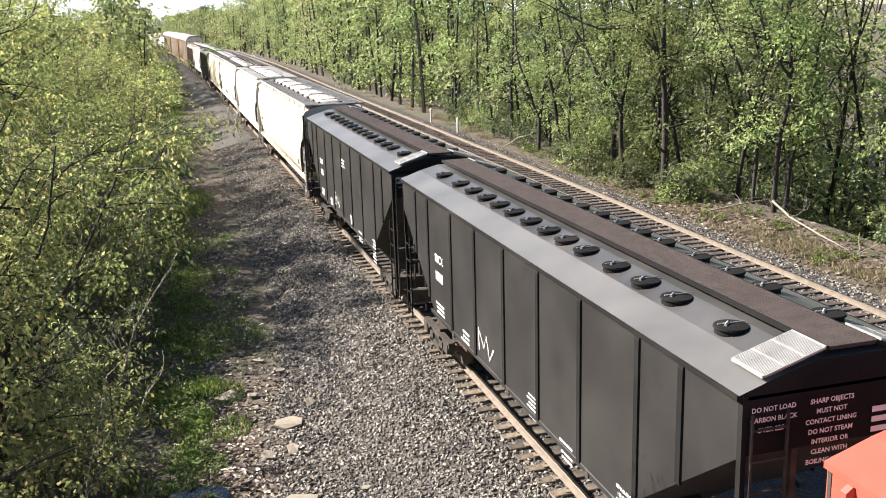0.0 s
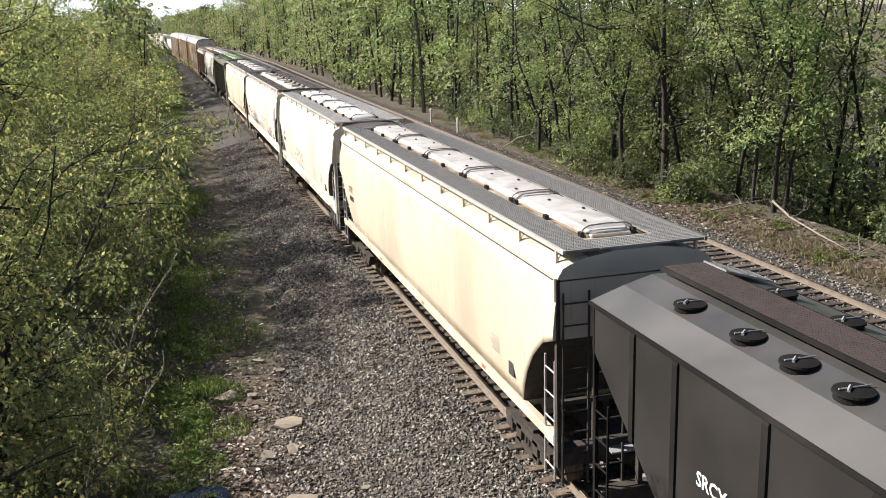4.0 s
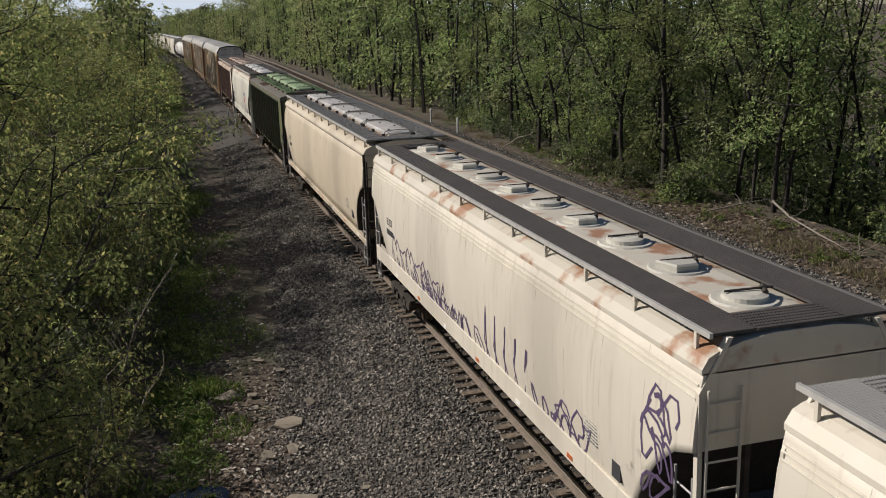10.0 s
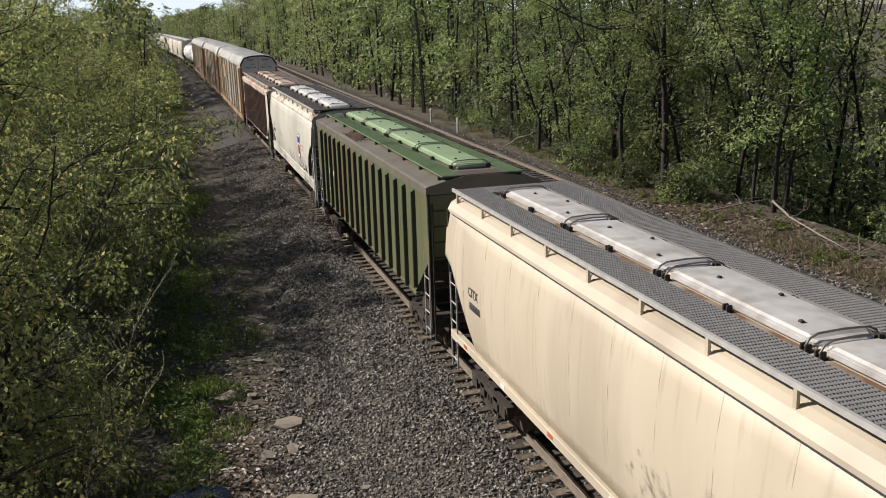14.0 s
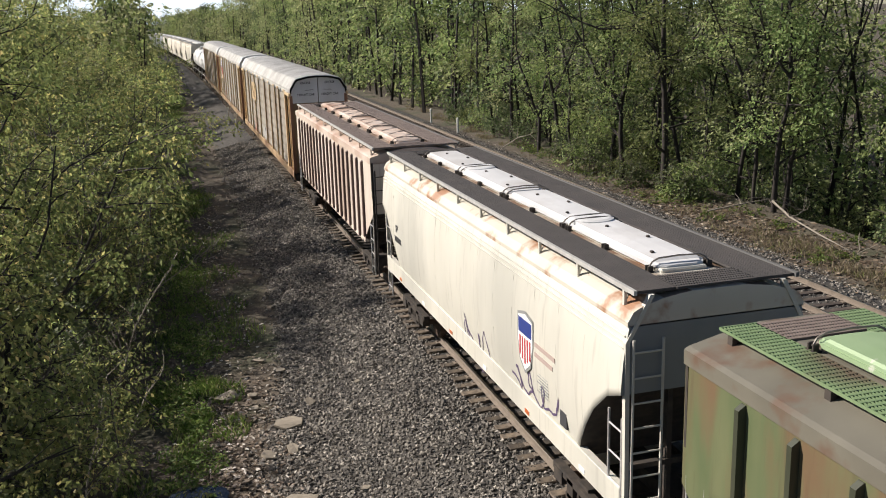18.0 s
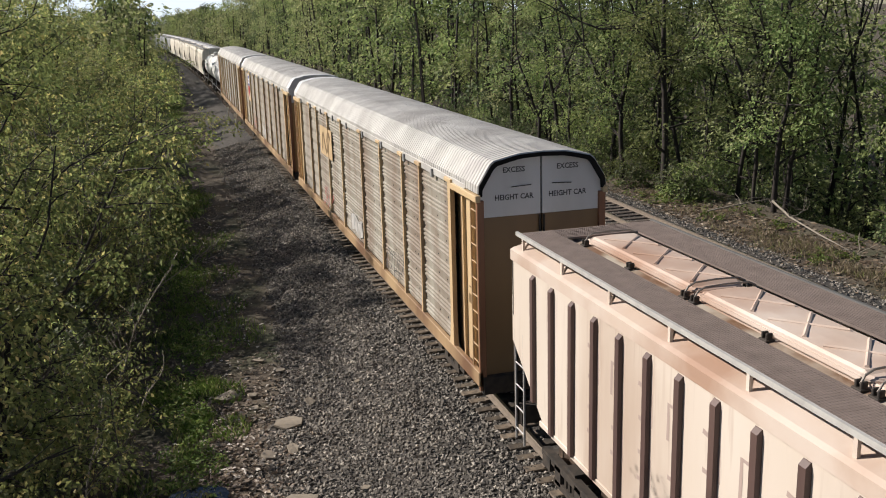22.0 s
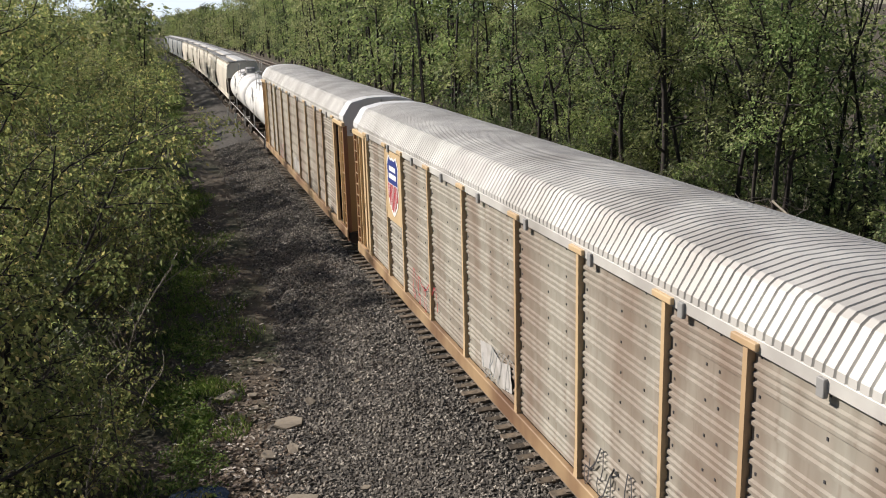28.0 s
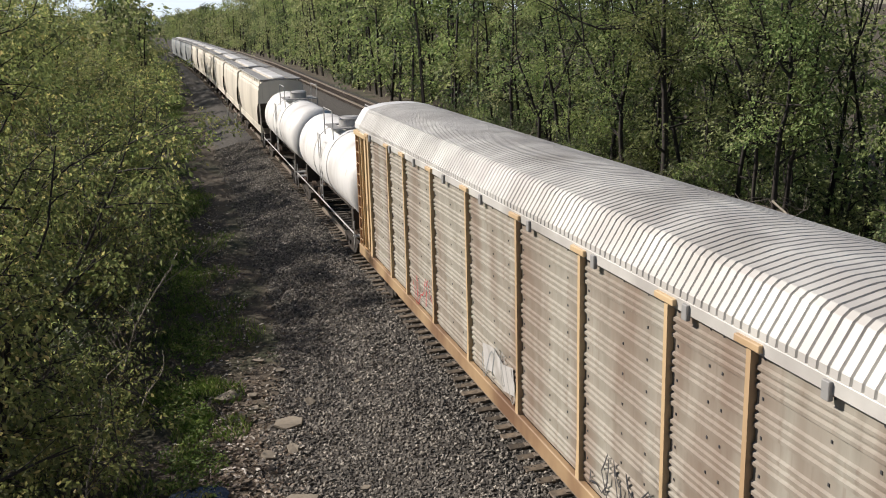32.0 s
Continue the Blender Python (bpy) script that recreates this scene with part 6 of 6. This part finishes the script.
    rows = [(19.9, 29.0), (20.9, 27.8), (20.6, 30.4), (16.9, 41.2), (17.9, 42.2), (15.9, 49.6), (16.2, 51.0), (21.5, 41.5), (16.0, 54.5), (16.2, 45.4)]
    y = 41.0
    while y < 150:
        if rng.random() < 0.34:
            rows.append((far_x(y) + 5.2 + rng.uniform(-0.3, 1.4), y))
        for d in (7.5, 10.5, 14.0):
            if y < 85 and rng.random() < 0.40:
                rows.append((far_x(y) + d + rng.uniform(-1.5, 2.0), y + rng.uniform(-1, 1)))
        y += rng.uniform(1.2, 2.6) * (1 if y < 80 else 1.8)
    plant(bush, rows, rng, used_b)


def build_hill():
    """A low blue ridge on the horizon."""
    xs = np.arange(-1400, 1401, 70)
    verts, faces = [], []
    for x in xs:
        h = 9 + 6 * noise.noise((x * 0.002, 0, 5)) + 4 * noise.noise((x * 0.012, 3, 5))
        verts += [(x, 2300, -8), (x, 2380, h * 0.8), (x, 2450, h), (x, 2560, -8)]
    for i in range(len(xs) - 1):
        for k in range(3):
            a = i * 4 + k
            faces.append((a, a + 4, a + 5, a + 1))
    tagged(new("backdrop", mesh_of("backdrop", verts, faces, mat("far_hill", (0.42, 0.50, 0.54), 1.0, 0, (0.38, 0.46, 0.50), 0.02), True)), "low hazy blue-green hill on the horizon", "hill", kind="structure")


def build_haze():
    """The pale sky low over the horizon, far behind the rest."""
    m = bpy.data.materials.new("pale_sky")
    m.use_nodes = True
    n, l = m.node_tree.nodes, m.node_tree.links
    e = n.new("ShaderNodeEmission")
    e.inputs["Color"].default_value, e.inputs["Strength"].default_value = (0.80, 0.90, 1.0, 1), 0.95
    l.new(e.outputs[0], n["Material Output"].inputs["Surface"])
    xs = np.arange(-1500, 1501, 300)
    verts = [(x, 2700 - x * x / 9000, z) for x in xs for z in (-30, 160)]
    faces = [(2 * i, 2 * i + 2, 2 * i + 3, 2 * i + 1) for i in range(len(xs) - 1)]
    tagged(new("backdrop", mesh_of("backdrop", verts, faces, m)), "pale hazy sky low over the horizon", "sky", kind="structure")


build_hill()
build_haze()


def grass_patch(name, label, spots, blades, h, material, seed):
    rng = np.random.default_rng(seed)
    V, F = [], []
    for (cx, cy, r) in spots:
        for _ in range(blades):
            a, d = rng.uniform(0, 6.283), r * math.sqrt(rng.random())
            x, y = cx + d * math.cos(a), cy + d * math.sin(a) * 1.5
            z = ground_z(x, y) - 0.02
            t, hh = rng.uniform(0, 6.283), h * rng.uniform(0.5, 1.3)
            w = 0.012
            lx, ly = rng.normal(0, 0.35 * hh, 2)
            k = len(V)
            V += [(x - w * math.cos(t), y - w * math.sin(t), z), (x + w * math.cos(t), y + w * math.sin(t), z),
                  (x + lx * 0.4 + w * 0.7 * math.cos(t), y + ly * 0.4 + w * 0.7 * math.sin(t), z + hh * 0.6), (x + lx, y + ly, z + hh * 0.95)]
            F += [(k, k + 1, k + 2), (k, k + 2, k + 3)]
    tagged(new(name, mesh_of(name, V, F, material)), label, "grass", kind="stuff")


plant_all()
g = random.Random(5)
grass_patch("grass", "bright green grass tufts beside the ballast", [(-7.6 + g.uniform(-1.2, 1.2), 17 + g.uniform(-2, 8), 0.45) for _ in range(20)] + [(-6.6 + g.uniform(-1.4, 0.9), 40 + g.uniform(-12, 14), 0.8) for _ in range(40)]
            + [(-6.5 + g.uniform(-1, 0.8), 60 + g.uniform(0, 60), 1.0) for _ in range(30)], 230, 0.20, M_GRASS, 1)
grass_patch("dry_grass", "pale dry grass on the bank beyond the second track", [(far_x(y) + 4.2 + g.uniform(-0.6, 1.4), y, 0.6) for y in [20 + g.uniform(0, 16) for _ in range(45)]] + [(far_x(y) + 4.2 + g.uniform(-0.3, 1.4), y, 0.5) for y in [36 + g.uniform(0, 60) for _ in range(40)]], 90, 0.24, M_STRAW, 2)
for x, y in ((14.2, 70.4), (14.25, 78.2)):
    bm = bmesh.new()
    tube(bm, (0, 0, -0.2), (0, 0, 1.15), 0.09, n=12)
    tube(bm, (0, 0, 1.15), (0, 0, 1.22), 0.09, 0.05, n=12)
    ob = part("marker_post", bm, M_POST)
    ob.matrix_basis = pose(x, y, ground_z(x, y))
    tagged(ob, "short white marker post beside the second track", "post")
for x, y in ((-1.95, 77.6), (-2.1, 84.1)):
    bm = bmesh.new()
    tube(bm, (0, 0, -0.2), (0, 0, 1.35), 0.05, n=10)
    box(bm, -0.10, 0.10, -0.02, 0.02, 1.2, 1.45)
    ob = part("marker_post", bm, M_POST)
    ob.matrix_basis = pose(x, y, ground_z(x, y))
    tagged(ob, "thin pale marker post beside the near track", "post")



def fallen_branch(label, path, r0, seed, twigs=5):
    rng = random.Random(seed)
    bm = bmesh.new()
    pts = [Vector(p) for p in path]
    limb(bm, pts, r0, r0 * 0.35, 7)
    for _ in range(twigs):
        p = pts[rng.randrange(1, len(pts))]
        limb(bm, wander(rng, p, (rng.gauss(0, 1), rng.gauss(0, 1), rng.uniform(0.1, 0.9)), rng.uniform(0.6, 1.6), 4, 0.25), r0 * 0.35, 0.008, 4)
    ob = part("fallen_branch", bm, M_TWIG, smooth=True)
    tagged(ob, label, "branch")


def on_ground(x, y, dz=0.0):
    return (x, y, ground_z(x, y) + dz)


fallen_branch("pale fallen branch lying on the bank beyond the second track", [on_ground(17.9, 35.6, 0.75), on_ground(17.8, 34.2, 0.35), on_ground(17.5, 31.8, 0.12), on_ground(17.0, 29.0, 0.05)], 0.06, 3, 8)
fallen_branch("thin grey dead branch lying across the bank", [on_ground(15.8, 37.5, 0.1), on_ground(17.2, 36.9, 0.5), on_ground(18.6, 36.8, 0.7), on_ground(20.0, 36.2, 0.4)], 0.04, 4, 8)
fallen_branch("thin dead branch among the undergrowth", [on_ground(14.9, 62, 0.1), on_ground(15.4, 60.5, 0.9), on_ground(15.7, 59, 1.2)], 0.05, 5, 7)
fallen_branch("thin dead branch among the undergrowth", [on_ground(15.2, 52, 0.1), on_ground(15.8, 51.0, 0.8), on_ground(16.7, 50, 0.4)], 0.05, 6, 7)


def bare_stem(x, y, h, lean, seed):
    """A bare pale stem with forked twigs."""
    rng = random.Random(seed)
    bm = bmesh.new()
    st = wander(rng, (0, 0, -0.1), (lean[0], lean[1], 1), h, 7, 0.10)
    limb(bm, st, 0.028, 0.007, 5)
    for i in range(3, 8):
        limb(bm, wander(rng, st[i], (lean[0] + rng.gauss(0, 0.7), lean[1] + rng.gauss(0, 0.7), 0.7), h * 0.22, 4, 0.2), 0.012, 0.004, 4)
    ob = part("bare_sapling", bm, M_TWIG, smooth=True)
    ob.matrix_basis = pose(x, y, ground_z(x, y))
    tagged(ob, "bare pale sapling leaning out of the shrubs", "sapling", "bare saplings beside the track")


for i, (x, y, h, lx, ly) in enumerate(((-9.4, 24.0, 4.2, 0.45, 0.1), (-8.9, 38, 5.2, 0.35, 0.0), (-9.0, 40.5, 5.6, 0.3, -0.1), (-9.0, 33, 3.6, 0.6, 0.0), (-9.3, 19.0, 3.0, 0.5, 0.2), (-9.8, 16.5, 3.6, 0.3, 0.2), (-9.5, 28, 3.4, 0.6, 0.1), (-8.6, 47, 4.6, 0.3, 0.0))):
    bare_stem(x, y, h, (lx, ly), 300 + i)


def boulder(x, y, z, s, seed):
    rng = random.Random(seed)
    bm = bmesh.new()
    bmesh.ops.create_icosphere(bm, subdivisions=2, radius=1.0)
    for v in bm.verts:
        v.co *= 1 + 0.35 * noise.noise(v.co * 1.3 + Vector((seed, 0, 0)))
        v.co = Vector((v.co.x * s, v.co.y * s * 0.8, v.co.z * s * 0.5))
    ob = part("boulder", bm, M_ROCK)
    ob.matrix_basis = pose(x, y, z, 0, 0, rng.uniform(0, 360))
    tagged(ob, "pale grey boulder down in the wooded hollow", "rock", "boulders in the hollow")


for i, (x, y, s) in enumerate(((30.5, 51.5, 0.9), (32.5, 52.5, 1.2), (31.5, 54.5, 1.0), (34, 56, 1.3), (29.5, 49.5, 0.6))):
    boulder(x, y, ground_z(x, y) + 0.2, s, 60 + i)


# ditch with water and litter at the foot of the shrubs
bm = bmesh.new()
ring = [(-7.45 + (0.55 + 0.15 * math.sin(3 * t)) * math.cos(t), 18.0 + (1.0 + 0.2 * math.cos(2 * t)) * math.sin(t)) for t in np.arange(0, 6.28, 0.3)]
bm.faces.new([bm.verts.new((x, y, -0.93)) for x, y in ring])
tagged(part("puddle", bm, M_WATER), "still dark puddle at the foot of the shrubs", "water", kind="structure")


def litter(name, label, n, spot, size, material, seed):
    rng = np.random.default_rng(seed)
    V, F = [], []
    for i in range(n):
        x, y = spot(rng)
        s, a, t = size * rng.uniform(0.4, 1.5), rng.uniform(0, 6.283), rng.normal(0, 0.35)
        c, d = math.cos(a) * s, math.sin(a) * s
        z = ground_z(x, y) + 0.02
        k = len(V)
        V += [(x - c, y - d, z), (x + d * 0.4, y - c * 0.4, z + t * s), (x + c, y + d, z + s * 0.2), (x - d * 0.4, y + c * 0.4, z + 0.3 * s)]
        F += [(k, k + 1, k + 2, k + 3)]
    tagged(new(name, mesh_of(name, V, F, material)), label, "litter", kind="stuff")


litter("leaf_litter", "dead leaves and chips of bark at the edge of the ballast", 2600, lambda r: (-6.7 + r.normal(0, 0.6), 20 + r.normal(0, 2.6)), 0.07, M_LITTER, 1)
litter("bank_litter", "dead leaves and twigs on the bank beyond the second track", 6000, lambda r: (16.0 + r.normal(0, 1.3), 34 + r.normal(0, 9)), 0.09, M_DEADLEAF, 2)
litter("path_litter", "dry grass bits and leaves on the path beside the ballast", 2500, lambda r: (-6.0 + r.normal(0, 0.6), 36 + r.normal(0, 9)), 0.06, M_LITTER, 3)


def ground_plants(name, label, spots, per, size, material, seed):
    """Low leafy plants in patches on the ground."""
    rng = np.random.default_rng(seed)
    centers, rad = [], []
    for cx, cy, r in spots:
        for _ in range(per):
            x, y = cx + rng.normal(0, r * 0.5), cy + rng.normal(0, r * 0.7)
            centers.append((x, y, ground_z(x, y) + rng.uniform(0.02, 0.22)))
            rad.append(rng.uniform(0.10, 0.22))
    ways = rng.normal(size=(len(centers), 3))
    V, F = leaf_sprays(centers, ways, rad, [26] * len(centers), size, rng, 0.4, 0.6)
    tagged(new(name, mesh_of(name, V.tolist(), F.tolist(), material)), label, "plants", kind="stuff")


h = random.Random(9)
ground_plants("low_plants", "low bright green leafy plants along the foot of the shrubs", [(-7.3 + h.uniform(-0.7, 0.5), 15.5 + 9.5 * h.random(), 0.5) for _ in range(20)]
              + [(-7.5 + h.uniform(-0.9, 0.9), 25 + 22 * h.random(), 0.7) for _ in range(34)] + [(-7.0 + h.uniform(-0.8, 0.6), 47 + 40 * h.random(), 0.8) for _ in range(24)], 14, 0.085, M_GRASS, 4)
ground_plants("bank_plants", "low green plants on the bank beyond the second track", [(far_x(q) + 5.2 + h.uniform(-1.2, 2.5), q, 0.7) for q in [22 + 40 * h.random() for _ in range(36)]], 12, 0.11, M_GRASS, 5)

motions()
